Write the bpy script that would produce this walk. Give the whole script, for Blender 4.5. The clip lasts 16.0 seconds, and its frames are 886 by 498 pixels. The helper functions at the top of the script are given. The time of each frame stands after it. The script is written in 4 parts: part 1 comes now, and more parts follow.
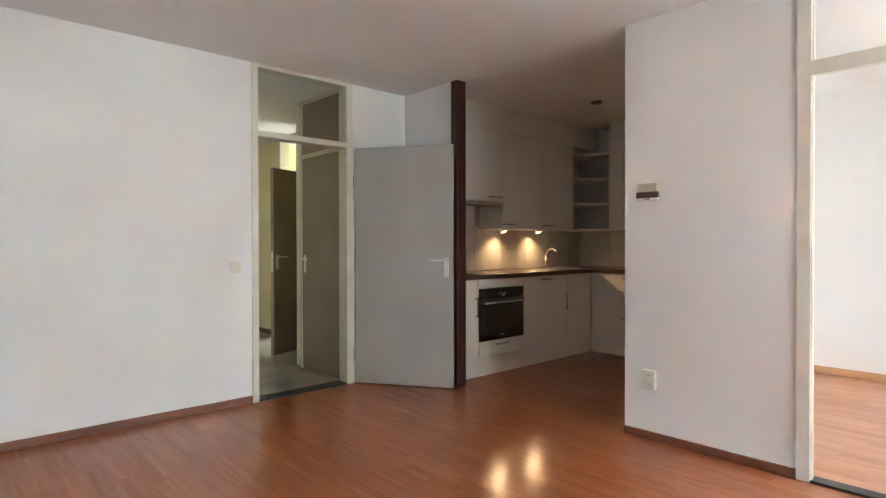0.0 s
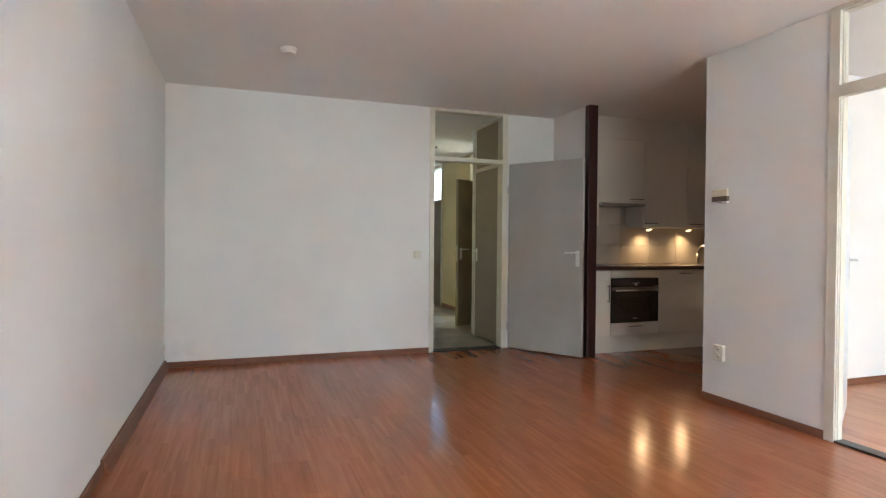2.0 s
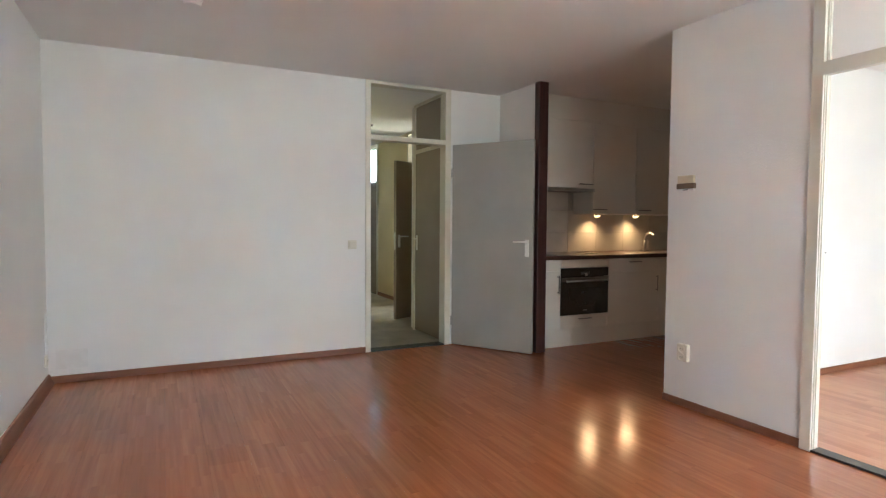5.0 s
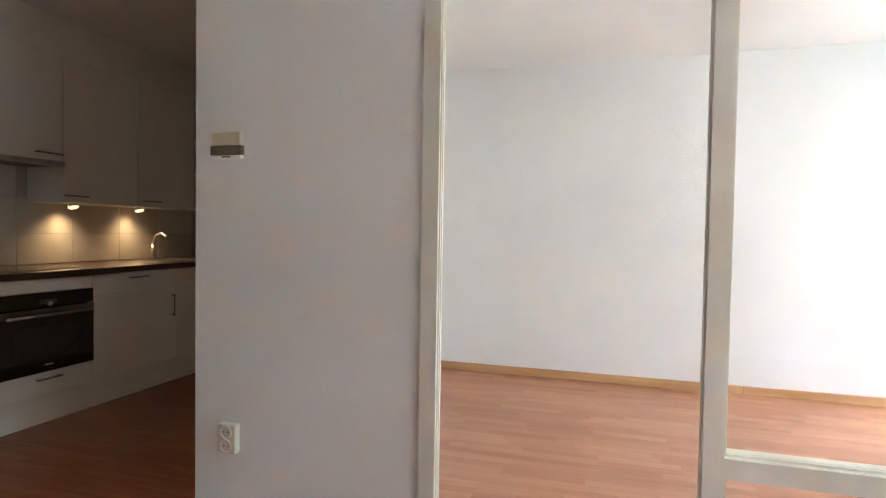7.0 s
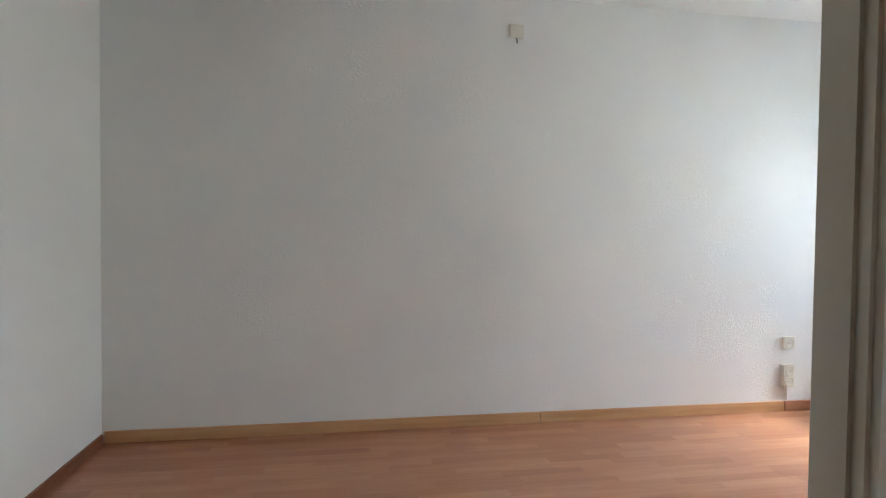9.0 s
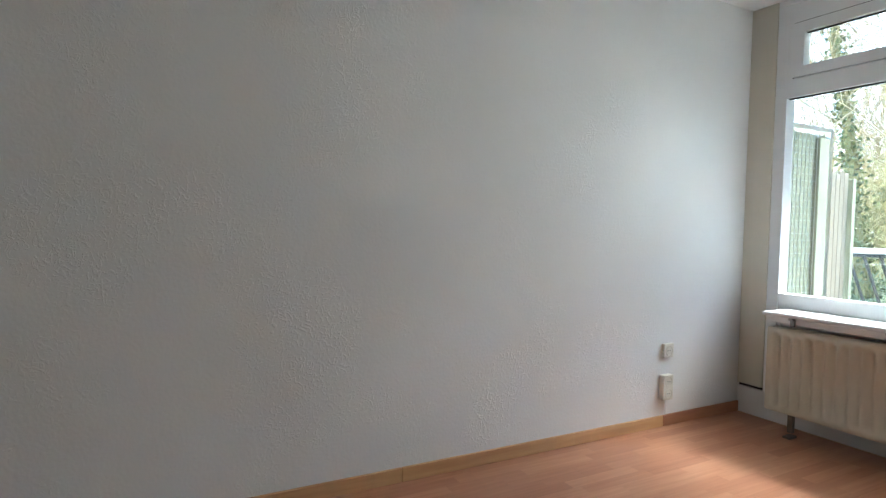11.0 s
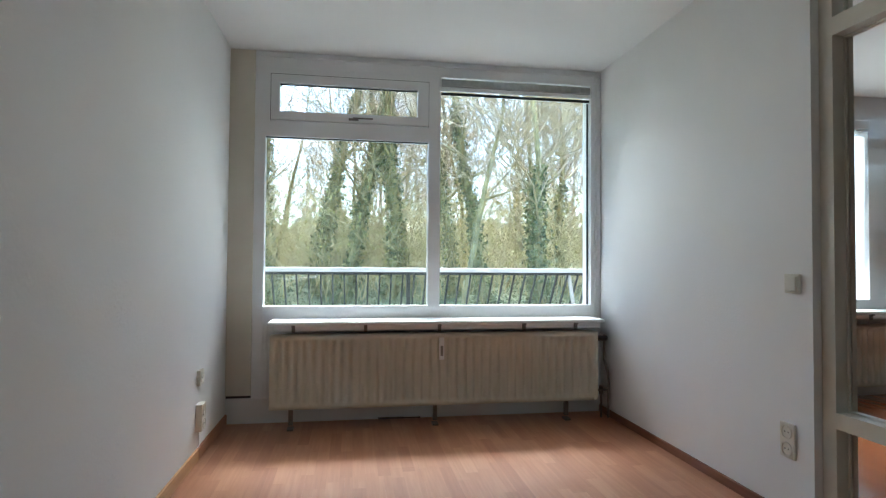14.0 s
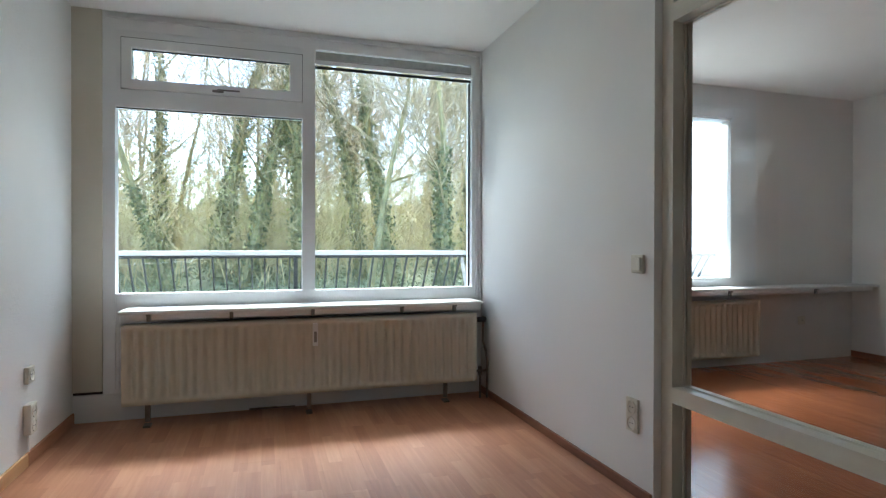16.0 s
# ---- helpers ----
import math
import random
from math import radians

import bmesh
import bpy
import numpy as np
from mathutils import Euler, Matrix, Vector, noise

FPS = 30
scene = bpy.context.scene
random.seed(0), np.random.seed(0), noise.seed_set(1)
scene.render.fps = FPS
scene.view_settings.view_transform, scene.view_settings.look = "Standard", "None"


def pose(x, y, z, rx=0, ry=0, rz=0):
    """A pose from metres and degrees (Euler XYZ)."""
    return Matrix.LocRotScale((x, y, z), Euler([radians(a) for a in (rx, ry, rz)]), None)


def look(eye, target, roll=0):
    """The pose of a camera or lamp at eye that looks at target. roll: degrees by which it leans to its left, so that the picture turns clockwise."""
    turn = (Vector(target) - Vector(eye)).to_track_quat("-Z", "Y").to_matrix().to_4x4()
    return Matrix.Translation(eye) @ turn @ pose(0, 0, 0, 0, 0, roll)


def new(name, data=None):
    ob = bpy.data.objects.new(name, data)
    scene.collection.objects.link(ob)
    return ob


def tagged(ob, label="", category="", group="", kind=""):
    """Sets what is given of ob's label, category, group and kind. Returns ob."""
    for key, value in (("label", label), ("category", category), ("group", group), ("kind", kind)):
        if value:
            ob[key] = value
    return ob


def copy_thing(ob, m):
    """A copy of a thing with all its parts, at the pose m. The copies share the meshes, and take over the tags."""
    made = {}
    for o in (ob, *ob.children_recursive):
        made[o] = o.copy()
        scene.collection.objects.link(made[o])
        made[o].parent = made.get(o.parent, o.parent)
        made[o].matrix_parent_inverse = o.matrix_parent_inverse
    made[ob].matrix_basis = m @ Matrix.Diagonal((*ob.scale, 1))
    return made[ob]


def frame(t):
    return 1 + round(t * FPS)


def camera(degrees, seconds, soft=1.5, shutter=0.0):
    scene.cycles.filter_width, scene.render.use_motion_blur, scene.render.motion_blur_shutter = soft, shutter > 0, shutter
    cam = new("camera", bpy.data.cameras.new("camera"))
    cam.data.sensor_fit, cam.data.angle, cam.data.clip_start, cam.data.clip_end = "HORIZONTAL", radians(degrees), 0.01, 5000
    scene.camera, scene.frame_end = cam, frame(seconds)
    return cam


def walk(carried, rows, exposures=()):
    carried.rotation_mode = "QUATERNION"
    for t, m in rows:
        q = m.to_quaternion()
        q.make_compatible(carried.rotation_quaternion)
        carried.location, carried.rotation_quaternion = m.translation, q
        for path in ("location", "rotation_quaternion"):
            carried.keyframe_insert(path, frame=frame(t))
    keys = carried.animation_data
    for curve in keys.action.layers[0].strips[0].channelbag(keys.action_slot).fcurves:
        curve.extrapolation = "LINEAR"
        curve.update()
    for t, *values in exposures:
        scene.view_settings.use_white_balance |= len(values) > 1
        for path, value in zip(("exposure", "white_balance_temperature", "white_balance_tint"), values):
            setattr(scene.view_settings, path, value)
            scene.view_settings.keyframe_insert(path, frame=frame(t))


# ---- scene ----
cam = camera(76.3, 16.0, 1.25)
PATH = [
    (0, (-3.28, -1.868, 1.205), (-1.93, -0.392, 1.187), -0.1),
    (0.5, (-3.35, -2.294, 1.204), (-2.334, -0.572, 1.211), 0.2),
    (1, (-3.327, -2.703, 1.206), (-2.521, -0.873, 1.212), 0.2),
    (1.5, (-3.363, -3.076, 1.172), (-2.667, -1.201, 1.174), 0.5),
    (2, (-3.325, -3.383, 1.172), (-2.653, -1.5, 1.146), 0.5),
    (2.5, (-3.335, -3.606, 1.196), (-2.68, -1.717, 1.15), 0.3),
    (3, (-3.423, -3.74, 1.187), (-2.766, -1.851, 1.14), 0.6),
    (3.2, (-3.408, -3.78, 1.183), (-2.759, -1.889, 1.133), 0.6),
    (5.3, (-3.073, -2.568, 1.245), (-2.06, -0.847, 1.142), 0.4),
    (5.5, (-2.983, -2.37, 1.234), (-1.857, -0.72, 1.14), 0.5),
    (6, (-2.714, -2.004, 1.217), (-1.242, -0.65, 1.161), 0.7),
    (6.5, (-2.36, -1.731, 1.218), (-0.605, -0.775, 1.164), 1.1),
    (7, (-1.888, -1.609, 1.199), (0.026, -1.033, 1.138), 0.9),
    (7.5, (-1.383, -1.504, 1.171), (0.594, -1.204, 1.116), 0.3),
    (8, (-0.928, -1.414, 1.16), (1.071, -1.421, 1.105), 0.6),
    (8.2, (-0.766, -1.41, 1.157), (1.231, -1.492, 1.104), 0.6),
    (10.3, (-0.12, -1.345, 1.172), (1.752, -2.049, 1.102), 0.8),
    (10.5, (0.041, -1.392, 1.172), (1.892, -2.146, 1.101), 0.8),
    (11, (0.524, -1.53, 1.172), (2.286, -2.474, 1.09), 1.2),
    (11.5, (0.854, -1.8, 1.156), (2.421, -3.041, 1.097), 1.5),
    (12, (1.148, -1.791, 1.127), (2.294, -3.431, 1.124), 1.8),
    (12.5, (1.442, -1.591, 1.063), (1.962, -3.521, 1.118), 1.2),
    (13, (1.678, -1.36, 1.116), (1.808, -3.355, 1.18), 0.8),
    (13.5, (1.852, -1.161, 1.122), (1.711, -3.155, 1.19), 0.6),
    (14, (1.995, -0.936, 1.105), (1.677, -2.91, 1.157), 0.4),
    (14.5, (2.027, -0.851, 1.086), (1.623, -2.809, 1.123), 0.5),
    (15, (2.077, -0.782, 1.089), (1.634, -2.732, 1.116), 0.4),
    (15.5, (2.032, -0.785, 1.082), (1.57, -2.731, 1.103), 0.4),
    (16, (1.697, -0.973, 1.107), (1.096, -2.881, 1.097), 0.1),
]
EXPOSURES = [(0.0, 6.42, 5850, 4), (1.0, 6.22, 5850, 4), (3.2, 6.0, 5850, 4), (5.5, 6.18, 5850, 4), (6.0, 6.2, 5850, 4), (6.5, 6.05, 5800, 2), (7.0, 5.7, 5800, 2), (7.5, 5.1, 5800, 2), (8.0, 4.76, 5800, 2), (8.2, 4.66, 5800, 2), (10.3, 4.15, 5750, 0), (11.0, 3.9, 5750, 0), (11.5, 3.7, 5750, 0), (12.5, 3.36, 5750, 0), (13.5, 3.36, 5750, 0), (15.0, 3.48, 5750, 0), (16.0, 3.46, 5750, 0)]
walk(cam, [(t, look(eye, target, roll)) for t, eye, target, roll in PATH], EXPOSURES)

# ---- light ----
world = bpy.data.worlds.new("sky")
scene.world = world
world.use_nodes = True
_wt = world.node_tree
_bg = _wt.nodes["Background"]
_sky = _wt.nodes.new("ShaderNodeTexSky")
_sky.sky_type = "NISHITA"
_sky.sun_disc = False
_sky.sun_elevation, _sky.sun_rotation = radians(63), radians(194)
_sky.air_density, _sky.dust_density = 1.0, 0.7
_wt.links.new(_sky.outputs[0], _bg.inputs[0])
_bg.inputs[1].default_value = 0.15
sun = new("sun", bpy.data.lights.new("sun", "SUN"))
sun.data.energy, sun.data.angle, sun.data.color = 2.5, radians(40), (1.0, 0.985, 0.96)
sun.matrix_world = look((-5, -20, 40.5), (0, 0, 0))

pane_light = new("window_skylight", bpy.data.lights.new("window_skylight", "AREA"))
pane_light.data.shape, pane_light.data.size, pane_light.data.size_y = "RECTANGLE", 2.2, 1.35
pane_light.data.energy, pane_light.data.color = 0.75, (1.0, 0.975, 0.94)
pane_light.matrix_world = look((-1.27, -5.155, 1.55), (-1.27, 0, 1.45))

bed_light = new("bedroom_window_skylight", bpy.data.lights.new("bedroom_window_skylight", "AREA"))
bed_light.data.shape, bed_light.data.size, bed_light.data.size_y = "RECTANGLE", 2.3, 0.7
bed_light.data.energy, bed_light.data.color, bed_light.data.spread = 0.70, (1.0, 0.985, 0.96), radians(125)
bed_light.matrix_world = look((1.4, -4.915, 1.72), (1.4, 0, -0.5))

# warm fill lamp added in an unseen side room opening to brighten the hall
side_light = new("side_window_skylight", bpy.data.lights.new("side_window_skylight", "AREA"))
side_light.data.shape, side_light.data.size, side_light.data.size_y = "RECTANGLE", 0.85, 0.95
side_light.data.energy, side_light.data.color = 0.8, (1.0, 0.92, 0.80)
side_light.matrix_world = look((2.64, 4.75, 1.65), (0, 4.75, 1.3))

# ---- materials ----


def material(name):
    m = bpy.data.materials.new(name)
    m.use_nodes = True
    t = m.node_tree
    return m, t, t.nodes["Principled BSDF"]


def add_bump(t, b, scale, strength, distance=0.002, detail=6.0, coords="Object", rough=0.6):
    co = t.nodes.new("ShaderNodeTexCoord")
    n = t.nodes.new("ShaderNodeTexNoise")
    n.inputs["Scale"].default_value, n.inputs["Detail"].default_value = scale, detail
    n.inputs["Roughness"].default_value = rough
    u = t.nodes.new("ShaderNodeBump")
    u.inputs["Strength"].default_value, u.inputs["Distance"].default_value = strength, distance
    t.links.new(co.outputs[coords], n.inputs["Vector"])
    t.links.new(n.outputs[0], u.inputs["Height"])
    t.links.new(u.outputs[0], b.inputs["Normal"])
    return n


def mottled(name, a, c, scale=3.0, rough=0.6, bump=(80, 0.1), metal=0.0, lo=0.35, hi=0.65, vary_rough=0.0):
    """A surface between two colours, with stains at one scale and grain at another."""
    m, t, b = material(name)
    co = t.nodes.new("ShaderNodeTexCoord")
    n = t.nodes.new("ShaderNodeTexNoise")
    n.inputs["Scale"].default_value, n.inputs["Detail"].default_value = scale, 8
    r = t.nodes.new("ShaderNodeValToRGB")
    r.color_ramp.elements[0].position, r.color_ramp.elements[1].position = lo, hi
    r.color_ramp.elements[0].color, r.color_ramp.elements[1].color = (*a, 1), (*c, 1)
    t.links.new(co.outputs["Object"], n.inputs["Vector"])
    t.links.new(n.outputs[0], r.inputs[0])
    t.links.new(r.outputs[0], b.inputs["Base Color"])
    b.inputs["Roughness"].default_value, b.inputs["Metallic"].default_value = rough, metal
    if vary_rough:
        v = t.nodes.new("ShaderNodeMapRange")
        v.inputs["To Min"].default_value, v.inputs["To Max"].default_value = rough - vary_rough, rough + vary_rough
        t.links.new(n.outputs[0], v.inputs["Value"])
        t.links.new(v.outputs[0], b.inputs["Roughness"])
    if bump:
        add_bump(t, b, bump[0], bump[1])
    return m


def plaster(name, a, c, relief=0.20, grain=0.4):
    """Painted plaster trowelled in small ridges, with faint stains."""
    m, t, b = material(name)
    co = t.nodes.new("ShaderNodeTexCoord")
    n = t.nodes.new("ShaderNodeTexNoise")
    n.inputs["Scale"].default_value, n.inputs["Detail"].default_value = 1.1, 6
    r = t.nodes.new("ShaderNodeValToRGB")
    r.color_ramp.elements[0].position, r.color_ramp.elements[1].position = 0.3, 0.7
    r.color_ramp.elements[0].color, r.color_ramp.elements[1].color = (*a, 1), (*c, 1)
    t.links.new(co.outputs["Object"], n.inputs["Vector"])
    t.links.new(n.outputs[0], r.inputs[0])
    t.links.new(r.outputs[0], b.inputs["Base Color"])
    b.inputs["Roughness"].default_value = 0.75
    fine = t.nodes.new("ShaderNodeTexNoise")
    fine.inputs["Scale"].default_value, fine.inputs["Detail"].default_value = 70, 6
    ridge = t.nodes.new("ShaderNodeTexNoise")
    ridge.inputs["Scale"].default_value, ridge.inputs["Detail"].default_value = 34, 3
    ridge.inputs["Distortion"].default_value = 2.2
    patch = t.nodes.new("ShaderNodeTexNoise")
    patch.inputs["Scale"].default_value, patch.inputs["Detail"].default_value = 2.6, 5
    for q in (fine, ridge, patch):
        t.links.new(co.outputs["Object"], q.inputs["Vector"])
    crest = t.nodes.new("ShaderNodeMapRange")
    crest.inputs["From Min"].default_value, crest.inputs["From Max"].default_value = 0.52, 0.62
    t.links.new(ridge.outputs[0], crest.inputs["Value"])
    mask = t.nodes.new("ShaderNodeMapRange")
    mask.inputs["From Min"].default_value, mask.inputs["From Max"].default_value = 0.48, 0.62
    t.links.new(patch.outputs[0], mask.inputs["Value"])
    mul = t.nodes.new("ShaderNodeMath")
    mul.operation = "MULTIPLY"
    t.links.new(crest.outputs[0], mul.inputs[0])
    t.links.new(mask.outputs[0], mul.inputs[1])
    weak = t.nodes.new("ShaderNodeMath")
    weak.operation = "MULTIPLY"
    weak.inputs[1].default_value = grain
    t.links.new(fine.outputs[0], weak.inputs[0])
    mix = t.nodes.new("ShaderNodeMath")
    mix.operation = "ADD"
    t.links.new(mul.outputs[0], mix.inputs[0])
    t.links.new(weak.outputs[0], mix.inputs[1])
    u = t.nodes.new("ShaderNodeBump")
    u.inputs["Strength"].default_value, u.inputs["Distance"].default_value = relief, 0.003
    t.links.new(mix.outputs[0], u.inputs["Height"])
    t.links.new(u.outputs[0], b.inputs["Normal"])
    return m


def laminate(name, dark, mid, light, rough, blocks, strip=0.066, across=55.0, along=3.0):
    """Laminate planks printed as three strips of short blocks, grain along y."""
    m, t, b = material(name)
    geo = t.nodes.new("ShaderNodeNewGeometry")
    info = t.nodes.new("ShaderNodeObjectInfo")
    sep = t.nodes.new("ShaderNodeSeparateXYZ")
    t.links.new(geo.outputs["Position"], sep.inputs[0])

    def mth(op, a, c=None):
        q = t.nodes.new("ShaderNodeMath")
        q.operation = op
        for i, v in enumerate((a, c)):
            if v is None:
                continue
            if isinstance(v, (int, float)):
                q.inputs[i].default_value = v
            else:
                t.links.new(v, q.inputs[i])
        return q.outputs[0]

    row = mth("FLOOR", mth("DIVIDE", sep.outputs[0], strip))
    shift = mth("MULTIPLY", mth("FRACT", mth("MULTIPLY", mth("SINE", mth("MULTIPLY", row, 12.9898)), 437.58)), 0.4)
    block = mth("FLOOR", mth("DIVIDE", mth("ADD", sep.outputs[1], shift), 0.41))
    cell = t.nodes.new("ShaderNodeCombineXYZ")
    t.links.new(row, cell.inputs[0])
    t.links.new(block, cell.inputs[1])
    wn = t.nodes.new("ShaderNodeTexWhiteNoise")
    t.links.new(cell.outputs[0], wn.inputs["Vector"])
    grain_co = t.nodes.new("ShaderNodeCombineXYZ")
    t.links.new(mth("MULTIPLY", sep.outputs[0], across), grain_co.inputs[0])
    t.links.new(mth("MULTIPLY", sep.outputs[1], along), grain_co.inputs[1])
    t.links.new(mth("MULTIPLY", wn.outputs["Value"], 40.0), grain_co.inputs[2])
    grain = t.nodes.new("ShaderNodeTexNoise")
    grain.inputs["Scale"].default_value, grain.inputs["Detail"].default_value = 1.0, 6
    t.links.new(grain_co.outputs[0], grain.inputs["Vector"])
    tone = mth("ADD", mth("MULTIPLY", wn.outputs["Value"], blocks), mth("MULTIPLY", grain.outputs[0], 0.88 - blocks))
    tone = mth("ADD", tone, mth("MULTIPLY", info.outputs["Random"], 0.12))
    r = t.nodes.new("ShaderNodeValToRGB")
    e = r.color_ramp.elements
    e[0].position, e[1].position = 0.15, 0.85
    e[0].color, e[1].color = (*dark, 1), (*light, 1)
    k = e.new(0.5)
    k.color = (*mid, 1)
    t.links.new(tone, r.inputs[0])
    t.links.new(r.outputs[0], b.inputs["Base Color"])
    smear = t.nodes.new("ShaderNodeTexNoise")
    smear.inputs["Scale"].default_value, smear.inputs["Detail"].default_value = 2.2, 5
    t.links.new(geo.outputs["Position"], smear.inputs["Vector"])
    v = t.nodes.new("ShaderNodeMapRange")
    v.inputs["To Min"].default_value, v.inputs["To Max"].default_value = rough - 0.05, rough + 0.06
    t.links.new(smear.outputs[0], v.inputs["Value"])
    t.links.new(v.outputs[0], b.inputs["Roughness"])
    u = t.nodes.new("ShaderNodeBump")
    u.inputs["Strength"].default_value, u.inputs["Distance"].default_value = 0.012, 0.0003
    t.links.new(grain.outputs[0], u.inputs["Height"])
    t.links.new(u.outputs[0], b.inputs["Normal"])
    return m


def grained(name, dark, light, rough=0.35, along="Z", scale=30):
    m, t, b = material(name)
    co = t.nodes.new("ShaderNodeTexCoord")
    mp = t.nodes.new("ShaderNodeMapping")
    s = [scale, scale, scale]
    s["XYZ".index(along)] = scale / 14
    mp.inputs["Scale"].default_value = s
    n = t.nodes.new("ShaderNodeTexNoise")
    n.inputs["Scale"].default_value, n.inputs["Detail"].default_value = 1, 7
    r = t.nodes.new("ShaderNodeValToRGB")
    r.color_ramp.elements[0].position, r.color_ramp.elements[1].position = 0.3, 0.7
    r.color_ramp.elements[0].color, r.color_ramp.elements[1].color = (*dark, 1), (*light, 1)
    t.links.new(co.outputs["Object"], mp.inputs[0])
    t.links.new(mp.outputs[0], n.inputs["Vector"])
    t.links.new(n.outputs[0], r.inputs[0])
    t.links.new(r.outputs[0], b.inputs["Base Color"])
    b.inputs["Roughness"].default_value = rough
    u = t.nodes.new("ShaderNodeBump")
    u.inputs["Strength"].default_value, u.inputs["Distance"].default_value = 0.1, 0.001
    t.links.new(n.outputs[0], u.inputs["Height"])
    t.links.new(u.outputs[0], b.inputs["Normal"])
    return m


def clear_glass(name, rough=0.0, tint=(1, 1, 1), frosted=False):
    m, t, b = material(name)
    b.inputs["Base Color"].default_value = (*tint, 1)
    b.inputs["Transmission Weight"].default_value = 1.0
    b.inputs["Roughness"].default_value = 0.35 if frosted else rough
    b.inputs["IOR"].default_value = 1.45
    return m


def lamp_glow(name, colour, power):
    m, t, b = material(name)
    b.inputs["Emission Color"].default_value = (*colour, 1)
    b.inputs["Emission Strength"].default_value = power
    return m


WALL = plaster("white_plaster", (0.79, 0.78, 0.755), (0.84, 0.83, 0.81))
ROUGHWALL = plaster("rough_white_plaster", (0.79, 0.78, 0.755), (0.84, 0.83, 0.81), 0.44, 0.85)
CEIL = mottled("ceiling_paint", (0.82, 0.81, 0.79), (0.86, 0.85, 0.83), 1.0, 0.8, (120, 0.25))
LAM = laminate("red_brown_laminate", (0.25, 0.075, 0.028), (0.37, 0.118, 0.045), (0.495, 0.174, 0.068), 0.17, 0.10, 0.066, 34.0, 1.3)
LAM_BED = laminate("light_laminate", (0.33, 0.125, 0.062), (0.44, 0.195, 0.102), (0.57, 0.29, 0.165), 0.34, 0.33)
LAM_BED.node_tree.nodes["Principled BSDF"].inputs["Specular IOR Level"].default_value = 0.6
SKIRT = grained("brown_skirting", (0.17, 0.065, 0.033), (0.27, 0.11, 0.058), 0.4, "Y")
SKIRT_X = grained("brown_skirting_across", (0.17, 0.065, 0.033), (0.27, 0.11, 0.058), 0.4, "X")
SKIRT_RED = grained("reddish_skirting", (0.36, 0.16, 0.08), (0.46, 0.22, 0.12), 0.42, "Y")
PINE = grained("pine_skirting", (0.50, 0.27, 0.12), (0.62, 0.37, 0.18), 0.45, "Y")
CREAM = mottled("cream_gloss_paint", (0.66, 0.62, 0.52), (0.72, 0.69, 0.60), 4, 0.38, (60, 0.05))
DOORGREY = mottled("grey_door_paint", (0.39, 0.39, 0.365), (0.43, 0.43, 0.405), 2.5, 0.42, (90, 0.05))
DARKDOOR = mottled("taupe_door_paint", (0.22, 0.17, 0.12), (0.26, 0.205, 0.15), 2.0, 0.35, (90, 0.05))
MAHOGANY = grained("mahogany_post", (0.032, 0.009, 0.007), (0.062, 0.017, 0.013), 0.35)
UNIT = mottled("cream_cabinet_front", (0.78, 0.74, 0.66), (0.82, 0.78, 0.70), 1.5, 0.4, (150, 0.03))
COUNTER = mottled("dark_worktop", (0.035, 0.014, 0.010), (0.075, 0.030, 0.022), 60, 0.3, None, lo=0.3, hi=0.7)
TILE = mottled("cream_tile", (0.60, 0.57, 0.51), (0.66, 0.63, 0.57), 5, 0.22, (30, 0.03))
GROUT = mottled("grout", (0.42, 0.40, 0.36), (0.50, 0.48, 0.43), 40, 0.85)
STEEL = mottled("brushed_steel", (0.50, 0.49, 0.47), (0.62, 0.61, 0.59), 20, 0.3, (300, 0.04), metal=1.0)
DARKSTEEL = mottled("dark_steel", (0.16, 0.15, 0.14), (0.22, 0.21, 0.20), 20, 0.35, None, metal=1.0)
BLACKGLASS = mottled("black_oven_glass", (0.006, 0.006, 0.006), (0.010, 0.010, 0.010), 3, 0.08, None)
BLACK = mottled("black_enamel", (0.012, 0.012, 0.012), (0.022, 0.021, 0.02), 8, 0.35, None)
PLASTIC = mottled("ivory_plastic", (0.70, 0.67, 0.57), (0.74, 0.71, 0.62), 10, 0.35, None)
WHITEPL = mottled("white_plastic", (0.74, 0.74, 0.72), (0.80, 0.80, 0.78), 10, 0.35, None)
PVC = mottled("white_window_frame", (0.76, 0.77, 0.77), (0.82, 0.83, 0.83), 2, 0.32, (100, 0.02))
BEIGE = mottled("beige_column_paint", (0.62, 0.58, 0.48), (0.68, 0.64, 0.54), 1.5, 0.6, (60, 0.08))
RADIATOR = mottled("cream_radiator_enamel", (0.60, 0.55, 0.44), (0.66, 0.61, 0.50), 2.5, 0.35, (60, 0.04))
GLASS = clear_glass("window_glass")
THINGLASS = clear_glass("thin_partition_glass")
THINGLASS.node_tree.nodes["Principled BSDF"].inputs["IOR"].default_value = 1.25
FROST = clear_glass("frosted_glass", tint=(0.30, 0.30, 0.29), frosted=True)
HALLFLOOR = mottled("grey_green_vinyl", (0.25, 0.225, 0.175), (0.44, 0.40, 0.325), 3.5, 0.34, (40, 0.05), vary_rough=0.08)
HALLWALL = mottled("cream_hall_paint", (0.72, 0.61, 0.38), (0.77, 0.66, 0.43), 1.5, 0.6, (50, 0.1))
BRONZE = mottled("brown_plastic", (0.05, 0.03, 0.02), (0.075, 0.05, 0.035), 12, 0.3, None)
COPPER = mottled("painted_pipe", (0.10, 0.08, 0.07), (0.16, 0.13, 0.11), 20, 0.5, None)

# ---- helpers for building ----
ORIGIN = {}


